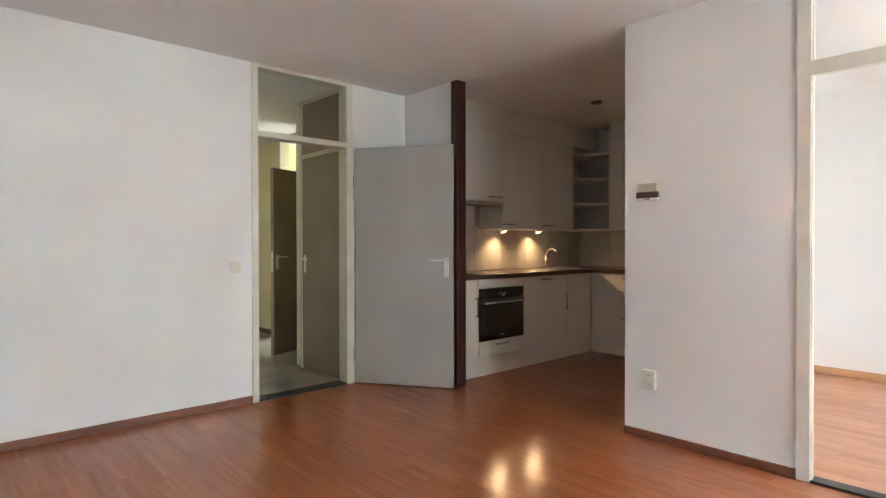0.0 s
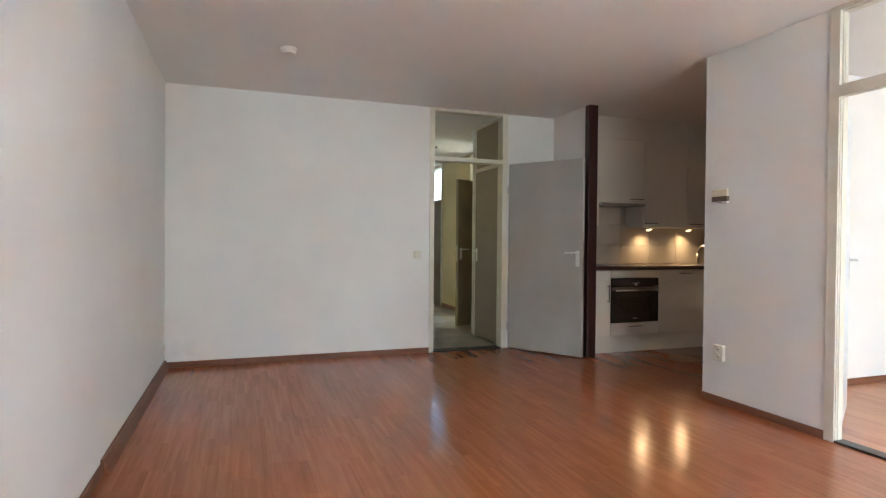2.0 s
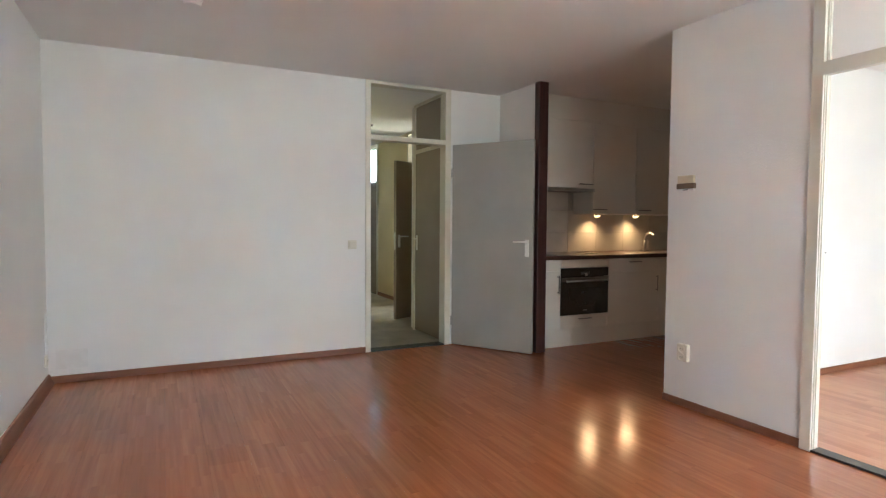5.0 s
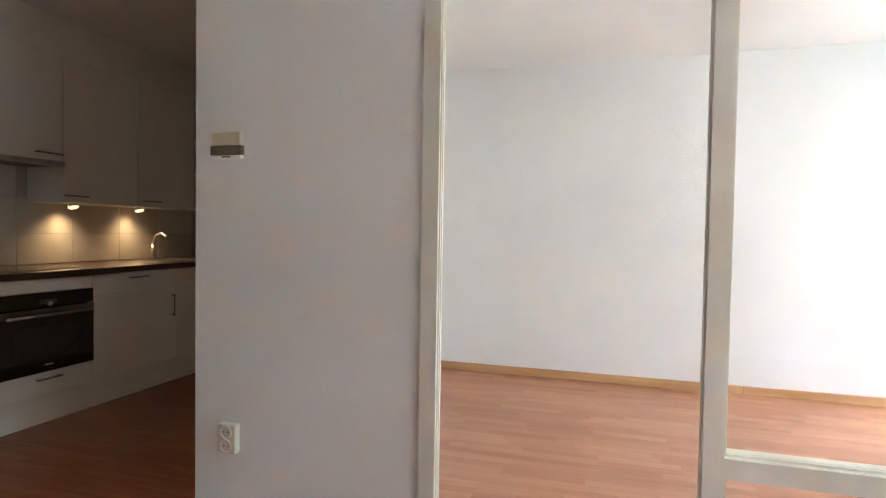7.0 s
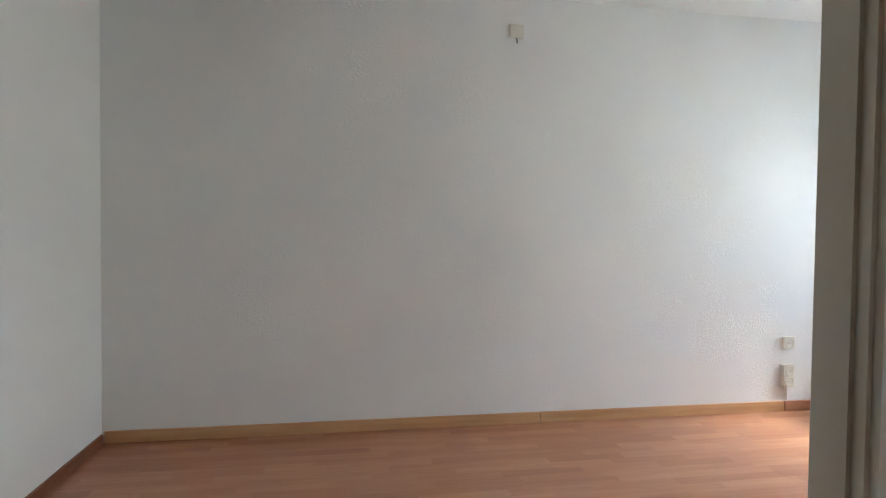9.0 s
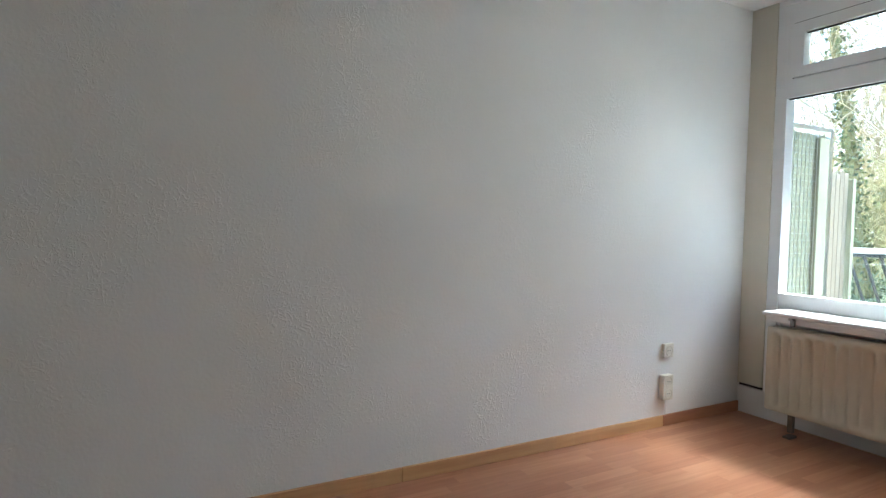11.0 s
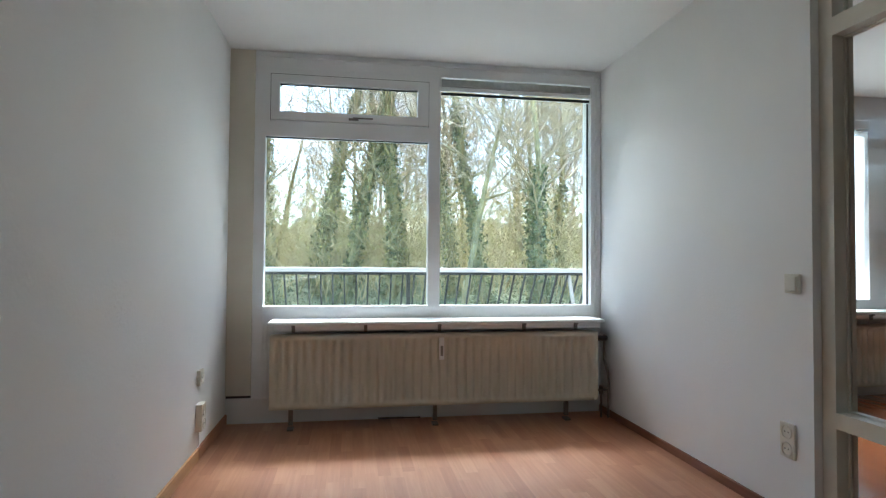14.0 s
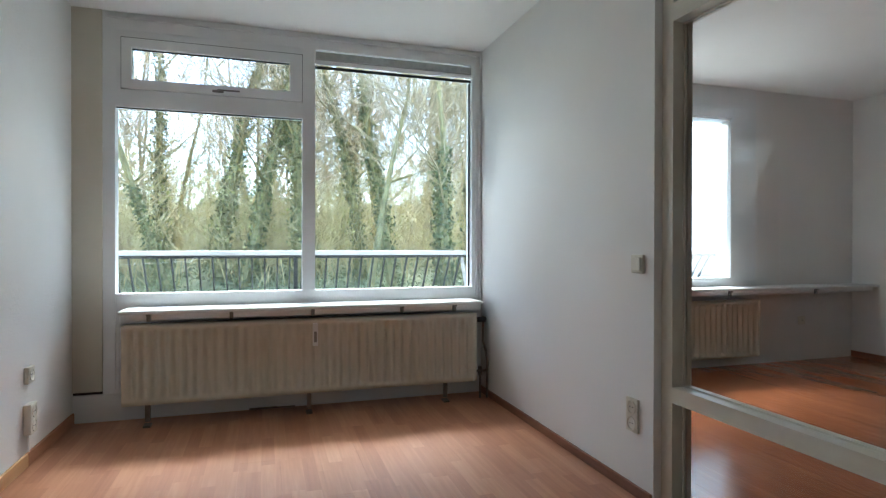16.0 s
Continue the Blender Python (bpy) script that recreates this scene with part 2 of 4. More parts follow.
def box(bm, x0, x1, y0, y1, z0, z1):
    vs = [bm.verts.new((x, y, z)) for x in (x0, x1) for y in (y0, y1) for z in (z0, z1)]
    for q in ((0, 1, 3, 2), (4, 6, 7, 5), (0, 4, 5, 1), (2, 3, 7, 6), (0, 2, 6, 4), (1, 5, 7, 3)):
        bm.faces.new([vs[i] for i in q])
    return bm


def rounded(bm, width, segments=2):
    bmesh.ops.bevel(bm, geom=list(bm.edges), offset=width, segments=segments, affect="EDGES", profile=0.5)
    return bm


def rbox(x0, x1, y0, y1, z0, z1, r=0.003, seg=2):
    return rounded(box(bmesh.new(), x0, x1, y0, y1, z0, z1), r, seg)


def rod(bm, p, q, r, n=10, r2=None):
    p, q = Vector(p), Vector(q)
    m = Matrix.Translation((p + q) / 2) @ (q - p).to_track_quat("Z", "Y").to_matrix().to_4x4()
    bmesh.ops.create_cone(bm, cap_ends=True, segments=n, radius1=r, radius2=r if r2 is None else r2, depth=(q - p).length, matrix=m)
    return bm


def smooth(ob):
    for f in ob.data.polygons:
        f.use_smooth = len(f.vertices) == 4
    return ob


def part(name, bm, mat, parent=None, label=""):
    base = ORIGIN.get(parent, Vector((0, 0, 0)))
    bmesh.ops.translate(bm, verts=list(bm.verts), vec=-base)
    bmesh.ops.recalc_face_normals(bm, faces=list(bm.faces))
    me = bpy.data.meshes.new(name)
    bm.to_mesh(me)
    bm.free()
    me.materials.append(mat)
    ob = new(name, me)
    if parent is not None:
        ob.parent = parent
        ORIGIN[ob] = base
    if label:
        tagged(ob, label)
    return ob


def structure(name, bm, mat, label="", category=""):
    ob = part(name, bm, mat)
    ORIGIN[ob] = Vector((0, 0, 0))
    return tagged(ob, label, category, "", "structure")


def thing(name, at, label, category, group=""):
    ob = new(name)
    ob.empty_display_size = 0.05
    ob.location = at
    ORIGIN[ob] = Vector(at)
    return tagged(ob, label, category, group)


def solid(*boxes):
    bm = bmesh.new()
    for q in boxes:
        box(bm, *q)
    return bm


# ---- plan ----
H = 2.585          # ceiling
LX = -3.98         # living room, far side wall
YB = 2.27          # wall with the hall door
RX = 2.84          # bedroom and kitchen, outer wall
YW = -4.99         # bedroom window wall
YL = -5.18         # living room window wall
PX = 0.125         # bedroom face of the partition

# ---- structure ----
structure("wall_left", solid((LX - 0.1, LX, YL - 0.15, YB + 0.1, -0.1, H)), WALL, "white rough-plastered living room side wall", "wall")
structure("wall_back", solid((LX, -1.462, YB, YB + 0.1, -0.1, H), (-0.563, RX, YB, YB + 0.1, -0.1, H)), WALL, "white plastered wall with the hall door", "wall")
structure("wall_kitchen_end", solid((0.022, 0.108, 1.632, YB, -0.1, H)), WALL, "short white wall behind the dark post", "wall")
structure("pier", solid((0, PX, -0.965, 0, -0.1, H)), WALL, "white plastered pier between kitchen and bedroom", "wall")
structure("wall_kitchen_bedroom", solid((PX, RX, -0.088, 0, -0.1, H)), WALL, "white plastered wall of the bedroom", "wall")
structure("wall_right", solid((RX, RX + 0.1, YW - 0.15, YB + 0.1, -0.1, H)), ROUGHWALL, "white rough-plastered bedroom wall with stained grain", "wall")
structure("wall_partition", solid((0, PX, YL - 0.15, -2.985, -0.1, H)), WALL, "white plastered partition between living room and bedroom", "wall")
structure("wall_window_living", solid((LX, -2.72, YL - 0.15, YL, -0.1, H), (-2.72, 0, YL - 0.15, YL, -0.1, 0.745)), WALL, "white window wall of the living room", "wall")
structure("wall_window_bedroom", solid((PX, RX, YW - 0.15, YW, -0.1, 0.17)), PVC, "white low wall under the bedroom window", "wall")
structure("window_column", rbox(2.672, RX, YW - 0.15, YW + 0.004, 0.19, H, 0.003), BEIGE, "beige painted pipe casing beside the window", "column")
structure("ceiling_living", solid((LX - 0.1, 0.06, YL - 0.15, YB + 0.1, H, H + 0.12)), CEIL, "white ceiling of living room", "ceiling")
structure("ceiling_bedroom", solid((0.06, RX + 0.1, YW - 0.15, -0.04, H, H + 0.12)), CEIL, "white ceiling of bedroom", "ceiling")
structure("ceiling_kitchen", solid((0.06, RX + 0.1, -0.04, YB + 0.1, H, H + 0.12)), CEIL, "white ceiling of kitchen", "ceiling")
floor_living = structure("floor_living", solid((LX, 0.04, YL, YB, -0.1, -0.010), (0.04, RX, 0, YB, -0.1, -0.010)), BLACK, "glossy red-brown laminate floor of living room and kitchen", "floor")
floor_bedroom = structure("floor_bedroom", solid((0.04, RX, YW, -0.088, -0.1, -0.010)), BLACK, "light reddish laminate floor of the bedroom", "floor")

# skirting boards
structure("baseboard_left_1", rbox(LX, LX + 0.014, YL, -0.202, 0, 0.06, 0.003), SKIRT, "brown wooden skirting board", "skirting")
bm = bmesh.new()
prof = ((0, 0), (0.040, 0), (0.034, 0.020), (0.018, 0.062), (0.010, 0.074), (0, 0.076))
ends = [[bm.verts.new((LX + x, y, z)) for x, z in prof] for y in (-0.2, YB - 0.014)]
for e in ends:
    bm.faces.new(e)
for i in range(len(prof)):
    j = (i + 1) % len(prof)
    bm.faces.new((ends[0][i], ends[0][j], ends[1][j], ends[1][i]))
structure("baseboard_left_2", bm, SKIRT, "thicker sloped brown skirting with an open end", "skirting")
structure("wall_patch", rbox(-3.93, -3.72, YB - 0.0025, YB, 0.105, 0.25, 0.001, 1), mottled("smudged_paint", (0.775, 0.765, 0.745), (0.83, 0.82, 0.80), 12, 0.8, (50, 0.2)), "smudged repair patch on the wall", "patch")
structure("baseboard_back", rbox(LX, -1.462, YB - 0.014, YB, 0, 0.055, 0.003), SKIRT_X, "brown wooden skirting board", "skirting")
structure("baseboard_pier", rbox(-0.014, 0, -0.965, 0.0, 0, 0.05, 0.003), SKIRT, "brown wooden skirting board", "skirting")
structure("baseboard_partition", rbox(PX, PX + 0.014, YW, -2.99, 0, 0.05, 0.003), SKIRT, "brown wooden skirting board", "skirting")
structure("baseboard_bedroom_end", rbox(PX, RX - 0.016, -0.102, -0.088, 0, 0.055, 0.003), SKIRT_X, "brown wooden skirting board", "skirting")
for i, (y0, y1) in enumerate(((-2.575, -0.104), (-4.28, -2.578), (YW + 0.002, -4.283))):
    structure("baseboard_bedroom_%d" % (i + 1), rbox(RX - 0.015, RX, y0, y1, 0, 0.068, 0.004), PINE if i < 2 else SKIRT_RED,
              "pine skirting board with nail holes" if i < 2 else "brown wooden skirting board", "skirting")

# hall door frame with its top light
hf = structure("door_frame_hall", solid((-1.462, -1.413, YB - 0.012, YB + 0.112, 0, H), (-0.623, -0.563, YB - 0.012, YB + 0.112, 0, H),
               (-1.413, -0.623, YB - 0.012, YB + 0.112, 2.03, 2.075), (-1.413, -0.623, YB - 0.012, YB + 0.112, H - 0.03, H)), CREAM,
               "cream painted door frame with a glazed top light", "door frame")
part("pane", box(bmesh.new(), -1.413, -0.623, YB + 0.045, YB + 0.051, 2.075, H - 0.03), GLASS, hf)
part("threshold", rbox(-1.413, -0.623, YB - 0.012, YB + 0.112, -0.01, 0.012, 0.003), BLACK, hf, "dark threshold strip")

# glazed partition between the rooms
FX0, FX1, FM = -0.014, 0.086, 0.028
pf = structure("glazed_partition", solid((FX0, FM, -1.025, -0.965, 0, H), (FX0, FM, -1.95, -1.888, 0, H), (FM, FX1, -1.008, -0.965, 0, H), (FM, FX1, -1.95, -1.905, 0, H), (FX0, FX1, -2.985, -2.918, 0, H),
               (FX0, FM, -1.888, -1.025, 2.045, 2.115), (FM, FX1, -1.905, -1.008, 2.062, 2.115), (FX0, FX1, -2.918, -1.95, 2.04, 2.115),
               (FX0, FM, -1.888, -1.025, H - 0.03, H), (FM, FX1, -1.905, -1.008, H - 0.03, H), (FX0, FX1, -2.918, -1.95, H - 0.03, H),
               (FX0, FX1, -2.918, -1.95, 0.458, 0.522), (FX0, FX1, -2.918, -1.95, 0, 0.05)), CREAM,
               "cream painted wooden partition frame with glass panes", "partition")
for y0, y1, z0, z1 in ((-1.888, -1.025, 2.115, H - 0.03), (-2.918, -1.95, 2.115, H - 0.03), (-2.918, -1.95, 0.522, 2.04), (-2.918, -1.95, 0.05, 0.458)):
    part("pane", box(bmesh.new(), 0.018, 0.024, y0, y1, z0, z1), THINGLASS, pf)
    for x0, x1 in ((0.008, 0.0175), (0.0245, 0.034)):
        part("glazing_bead", solid((x0, x1, y0, y0 + 0.008, z0, z1), (x0, x1, y1 - 0.008, y1, z0, z1), (x0, x1, y0 + 0.008, y1 - 0.008, z0, z0 + 0.008), (x0, x1, y0 + 0.008, y1 - 0.008, z1 - 0.008, z1)), CREAM, pf)
part("door_stop", solid((-0.004, 0.004, -1.031, -1.0252, 0, 2.045), (-0.004, 0.004, -1.8878, -1.882, 0, 2.045), (0.016, FM, -1.031, -1.0252, 0, 2.045), (0.016, FM, -1.8878, -1.882, 0, 2.045)), CREAM, pf)
part("threshold", rbox(-0.012, 0.075, -1.888, -1.025, -0.010, 0.012, 0.003), BLACK, pf, "dark threshold strip")

# bedroom window
wf = structure("window_1", solid((2.602, 2.672, YW - 0.09, YW - 0.004, 0.17, H), (PX, 0.20, YW - 0.09, YW - 0.004, 0.17, H), (1.366, 1.452, YW - 0.09, YW - 0.004, 0.80, 2.475),
               (0.20, 2.602, YW - 0.09, YW - 0.004, 2.475, H), (0.20, 2.602, YW - 0.09, YW - 0.004, 0.17, 0.80), (1.452, 2.602, YW - 0.09, YW - 0.004, 1.99, 2.10)), PVC,
               "white window frame with two panes and a vent light", "window")
part("pane", box(bmesh.new(), 1.44, 2.61, YW - 0.086, YW - 0.078, 0.79, 2.0), GLASS, wf)
part("pane", box(bmesh.new(), 0.19, 1.376, YW - 0.086, YW - 0.078, 0.79, 2.485), GLASS, wf)
part("pane", box(bmesh.new(), 1.53, 2.515, YW - 0.04, YW - 0.032, 2.16, 2.37), GLASS, wf)
part("vent_sash", solid((1.455, 1.535, YW - 0.06, YW + 0.008, 2.105, 2.425), (2.508, 2.565, YW - 0.06, YW + 0.008, 2.105, 2.425),
     (1.535, 2.508, YW - 0.06, YW + 0.008, 2.365, 2.425), (1.535, 2.508, YW - 0.06, YW + 0.008, 2.105, 2.165)), PVC, wf, "white top-hung vent sash")
part("head_filler", solid((1.452, 2.602, YW - 0.085, YW - 0.006, 2.425, 2.475), (2.565, 2.602, YW - 0.085, YW - 0.006, 2.1, 2.425)), PVC, wf)

# living room window
lw = structure("window_2", solid((-2.72, -2.43, YL - 0.12, YL + 0.01, 0.745, H), (-0.1, 0, YL - 0.12, YL + 0.01, 0.745, H), (-1.35, -1.25, YL - 0.12, YL + 0.01, 0.82, 2.28),
               (-2.43, -0.1, YL - 0.12, YL + 0.01, 2.28, H), (-2.43, -0.1, YL - 0.12, YL + 0.01, 0.745, 0.82)), PVC,
               "white living room window frame with panes and blind box", "window")
part("pane", box(bmesh.new(), -2.44, -1.34, YL - 0.06, YL - 0.052, 0.81, 2.29), GLASS, lw)
part("pane", box(bmesh.new(), -1.26, -0.09, YL - 0.06, YL - 0.052, 0.81, 2.29), GLASS, lw)

# hall behind the door
structure("wall_hall_left", solid((-1.75, -1.65, YB + 0.1, 7.6, -0.1, H)), HALLWALL, "white hall wall", "wall")
structure("wall_hall_near", solid((-0.545, -0.445, YB + 0.1, 2.40, -0.1, H), (-0.545, -0.445, 3.16, 3.30, -0.1, H), (-0.532, -0.447, 2.40, 3.16, -0.1, H - 0.002)), WALL, "white hall wall beside the dark door", "wall")
structure("wall_hall_right", solid((-0.445, 0.2, 3.2, 3.3, -0.1, H), (0.12, 0.22, 3.3, 4.15, -0.1, H), (0.12, 0.22, 5.0, 6.3, -0.1, H), (0.12, 0.22, 7.2, 7.6, -0.1, H)), HALLWALL,
          "cream hall wall with doorways", "wall")
structure("wall_hall_end", solid((-1.65, 0.12, 7.5, 7.6, -0.1, H)), WALL, "white end wall of the hall", "wall")
structure("wall_side_room", solid((0.22, 2.6, 3.75, 3.85, -0.1, H), (0.22, 2.6, 5.45, 5.55, -0.1, H), (2.6, 2.7, 3.75, 4.0, -0.1, H), (2.6, 2.7, 5.2, 5.55, -0.1, H), (2.6, 2.7, 4.0, 4.3, -0.1, H), (2.6, 2.7, 4.3, 5.2, -0.1, 1.1), (2.6, 2.7, 4.3, 5.2, 2.0, H)), HALLWALL,
          "white walls of the room off the hall", "wall")
structure("ceiling_hall", solid((-1.75, 0.22, YB + 0.1, 7.6, H, H + 0.12), (0.22, 2.7, 3.75, 5.55, H, H + 0.12)), CEIL, "white hall ceiling", "ceiling")
structure("floor_hall", solid((-1.65, 0.22, YB, 7.6, -0.1, 0.0), (0.22, 2.6, 3.85, 5.45, -0.1, 0.0)), HALLFLOOR, "grey-green vinyl hall floor", "floor")

# ---- things: living room ----


def door_leaf(name, w, h, t, mat, label, handles=True):
    """A flat flush door, hinge at the origin, leaf along +x, thickness along +y."""
    door = thing(name, (0, 0, 0), label, "door")
    part("leaf", rbox(0, w, 0, t, 0.008, h, 0.002), mat, door)
    for z in (0.25, 1.75):
        part("hinge", rounded(rod(bmesh.new(), (-0.004, -0.006, z - 0.045), (-0.004, -0.006, z + 0.045), 0.008), 0.001, 1), STEEL, door)
    if handles:
        for side in (-1, 1):
            s, y = side, (t if side > 0 else 0)
            y0 = y if s > 0 else y - 0.008
            part("handle_plate", rbox(w - 0.075, w - 0.035, y0, y0 + 0.008, 0.93, 1.09, 0.003), WHITEPL, door, "pale metal long plate")
            bm = bmesh.new()
            rod(bm, (w - 0.055, y, 1.07), (w - 0.055, y + s * 0.05, 1.07), 0.009)
            rod(bm, (w - 0.047, y + s * 0.05, 1.07), (w - 0.175, y + s * 0.052, 1.068), 0.009, 10, 0.007)
            smooth(part("lever", bm, WHITEPL, door, "pale metal lever handle"))
        part("lock_plate", rbox(w - 0.001, w + 0.002, t * 0.25, t * 0.75, 0.9, 1.12, 0.0005, 1), STEEL, door)
    return door


hinge, free = Vector((-0.548, 2.245, 0)), Vector((-0.075, 1.515, 0))
ang = math.degrees(math.atan2(free.y - hinge.y, free.x - hinge.x))
hall_door = door_leaf("open_door", (free - hinge).length, 2.03, 0.04, DOORGREY, "grey painted flush door standing open against the dark post")
hall_door.matrix_world = pose(hinge.x, hinge.y, 0, 0, 0, ang)

# grey door like the other; window light on its face is put into the pale colour
bed_door = door_leaf("bedroom_door", 0.83, 2.035, 0.04, mottled("window_lit_door_paint", (0.62, 0.64, 0.65), (0.68, 0.70, 0.71), 2.0, 0.3, (90, 0.04)), "grey flush door coloured pale as if window-lit, standing open into the bedroom")
bed_door.matrix_world = pose(0.105, -0.975, 0, 0, 0, 32)

post = thing("dark_post", (0.065, 1.59, 0), "dark mahogany post from floor to ceiling", "post")
part("shaft", rbox(0.012, 0.118, 1.555, 1.63, 0, H, 0.004), MAHOGANY, post)


def wall_plate(name, label, category, m, kind, tall=0.0, deep=0.013):
    """A switch or socket: local x along the wall, local z up, local -y out of the wall."""
    ob = thing(name, (0, 0, 0), label, category)
    tall = tall or (0.15 if kind == "double" else 0.082)
    w = 0.082
    part("plate", rbox(-w / 2, w / 2, -deep, 0, -tall / 2, tall / 2, 0.004), PLASTIC, ob)
    if kind == "switch":
        bm = rbox(-0.03, 0.03, -deep - 0.008, -deep + 0.001, -0.03, 0.03, 0.003)
        part("rocker", bm, PLASTIC, ob)
    else:
        gap = tall * 0.24
        for z in ((-gap, gap) if kind == "double" else (0,)):
            bm = bmesh.new()
            n = 24
            k = min(1.0, gap / 0.031) if kind == "double" else 1.0
            prof = ((0.030 * k, 0.0002), (0.029 * k, -0.0035), (0.0265 * k, -0.0035), (0.0245 * k, -0.0004))
            rows = [[bm.verts.new((math.cos(6.2832 * i / n) * q, y - deep, z + math.sin(6.2832 * i / n) * q)) for i in range(n)] for q, y in prof]
            for q0, q1 in zip(rows, rows[1:]):
                for i in range(n):
                    j = (i + 1) % n
                    bm.faces.new((q0[i], q0[j], q1[j], q1[i]))
            bm.faces.new(rows[-1])
            sock = part("outlet", bm, PLASTIC, ob)
            for x in (-0.0095, 0.0095):
                part("pin_hole", rod(bmesh.new(), (x, -deep, z), (x, -deep - 0.0012, z), 0.0032, 8), BLACK, sock)
    ob.matrix_world = m
    return ob


wall_plate("light_switch", "ivory light switch on the white wall", "switch", pose(-1.593, YB, 1.035), "switch")
wall_plate("wall_socket", "ivory wall socket on the white pier", "socket", pose(0, -0.172, 0.372, 0, 0, -90), "double", 0.115, 0.032)
wall_plate("light_switch", "ivory light switch on the bedroom partition", "switch", pose(PX, -3.085, 1.03, 0, 0, 90), "switch")
wall_plate("wall_socket", "ivory double wall socket on the bedroom partition", "socket", pose(PX, -3.118, 0.355, 0, 0, 90), "double")
wall_plate("wall_socket", "ivory single socket on the bedroom wall", "socket", pose(RX, -4.30, 0.458, 0, 0, -90), "single", 0.084, 0.022)
wall_plate("wall_socket", "ivory double surface socket with a cable below", "socket", pose(RX, -4.29, 0.24, 0, 0, -90), "double", 0.15, 0.036)
wall_plate("wall_socket", "ivory socket on the window wall", "socket", pose(-3.3, YL, 0.39, 0, 0, 180), "single")
wall_plate("wall_socket", "small white socket low on the side wall", "socket", pose(LX, 2.157, 0.20, 0, 0, 90), "single")
riser = thing("wall_cable", (LX, 2.157, 0.24), "thin white cable running up from the low socket", "cable")
part("cord", rod(bmesh.new(), (LX + 0.004, 2.165, 0.24), (LX + 0.004, 2.17, 0.55), 0.0035, 6), WHITEPL, riser)
cable = thing("socket_cable", (RX, -4.305, 0.07), "short white cable from the socket to the skirting", "cable")
part("cord", rod(bmesh.new(), (RX - 0.006, -4.305, 0.066), (RX - 0.006, -4.30, 0.166), 0.004, 8), WHITEPL, cable)

thermo = thing("thermostat", (0, -0.157, 1.515), "cream room thermostat with a brown front band", "thermostat")
part("case", rbox(-0.022, 0, -0.222, -0.092, 1.522, 1.574, 0.004), mottled("aged_cream_plastic", (0.60, 0.54, 0.40), (0.66, 0.60, 0.46), 8, 0.4, None), thermo)
part("front_band", rbox(-0.023, 0, -0.228, -0.087, 1.485, 1.5215, 0.002), mottled("brown_band", (0.11, 0.072, 0.040), (0.15, 0.10, 0.058), 12, 0.3, None), thermo, "brown translucent front band")
part("base", rbox(-0.021, 0, -0.225, -0.090, 1.470, 1.4845, 0.004), WHITEPL, thermo)
part("dial", rbox(-0.0235, -0.0215, -0.18, -0.14, 1.474, 1.480, 0.0004), BRONZE, thermo, "small setting slider")

box_hi = thing("wall_outlet_box", (RX, -2.38, 2.39), "ivory cable outlet box high on the bedroom wall", "outlet")
part("cover", rbox(RX - 0.014, RX, -2.434, -2.350, 2.336, 2.418, 0.004), PLASTIC, box_hi)
part("cord_stub", rod(bmesh.new(), (RX - 0.008, -2.392, 2.337), (RX - 0.012, -2.394, 2.306), 0.004, 8), BRONZE, box_hi, "cut brown cord end")

smoke = thing("smoke_detector", (-3.005, 0.93, H), "round white smoke detector on the ceiling", "smoke detector")
bm = bmesh.new()
rod(bm, (-3.005, 0.93, H), (-3.005, 0.93, H - 0.018), 0.062, 28)
smooth(part("base", bm, CEIL, smoke))
bm = bmesh.new()
rod(bm, (-3.005, 0.93, H - 0.04), (-3.005, 0.93, H - 0.018), 0.045, 28, 0.056)
part("cap", bm, CEIL, smoke)


def radiator(name, x0, x1, y, z0, z1, label):
    """A ribbed steel panel radiator facing +y, front at y, with brackets and feet."""
    ob = thing(name, ((x0 + x1) / 2, y, z0), label, "radiator")
    bm = bmesh.new()
    n = round((x1 - x0 - 0.05) / 0.0605)
    pitch = (x1 - x0 - 0.05) / n
    prof = [(x0, 0.0), (x0 + 0.025, 0.0)]
    for i in range(n):
        a = x0 + 0.025 + i * pitch
        prof += [(a + pitch * k / 8, -0.015 + 0.015 * math.cos(2 * math.pi * k / 8)) for k in range(8)]
    prof += [(x1 - 0.025, 0.0), (x1, 0.0)]
    rows = []
    for z, k, d in ((z0, 0, -0.012), (z0 + 0.012, 0, 0), (z0 + 0.035, 0, 0), (z0 + 0.055, 1, 0), (z1 - 0.055, 1, 0), (z1 - 0.035, 0, 0), (z1 - 0.012, 0, 0), (z1, 0, -0.012)):
        rows.append([bm.verts.new((px, y + pd * k + d, z)) for px, pd in prof])
    for a, b in zip(rows, rows[1:]):
        for i in range(len(prof) - 1):
            bm.faces.new((a[i], a[i + 1], b[i + 1], b[i]))
    smooth(part("front_panel", bm, RADIATOR, ob))
    part("back_panel", rbox(x0, x1, y - 0.085, y - 0.062, z0, z1, 0.006), RADIATOR, ob)
    part("top_grille", solid(*[(x0 + 0.01 + i * 0.03, x0 + 0.03 + i * 0.03, y - 0.062, y - 0.012, z1 - 0.012, z1 - 0.008) for i in range(int((x1 - x0) / 0.03) - 1)]), RADIATOR, ob)
    for x in (x0, x1 - 0.012):
        part("side_cover", rbox(x, x + 0.012, y - 0.07, y - 0.010, z0 + 0.005, z1 - 0.005, 0.002), RADIATOR, ob)
    return ob


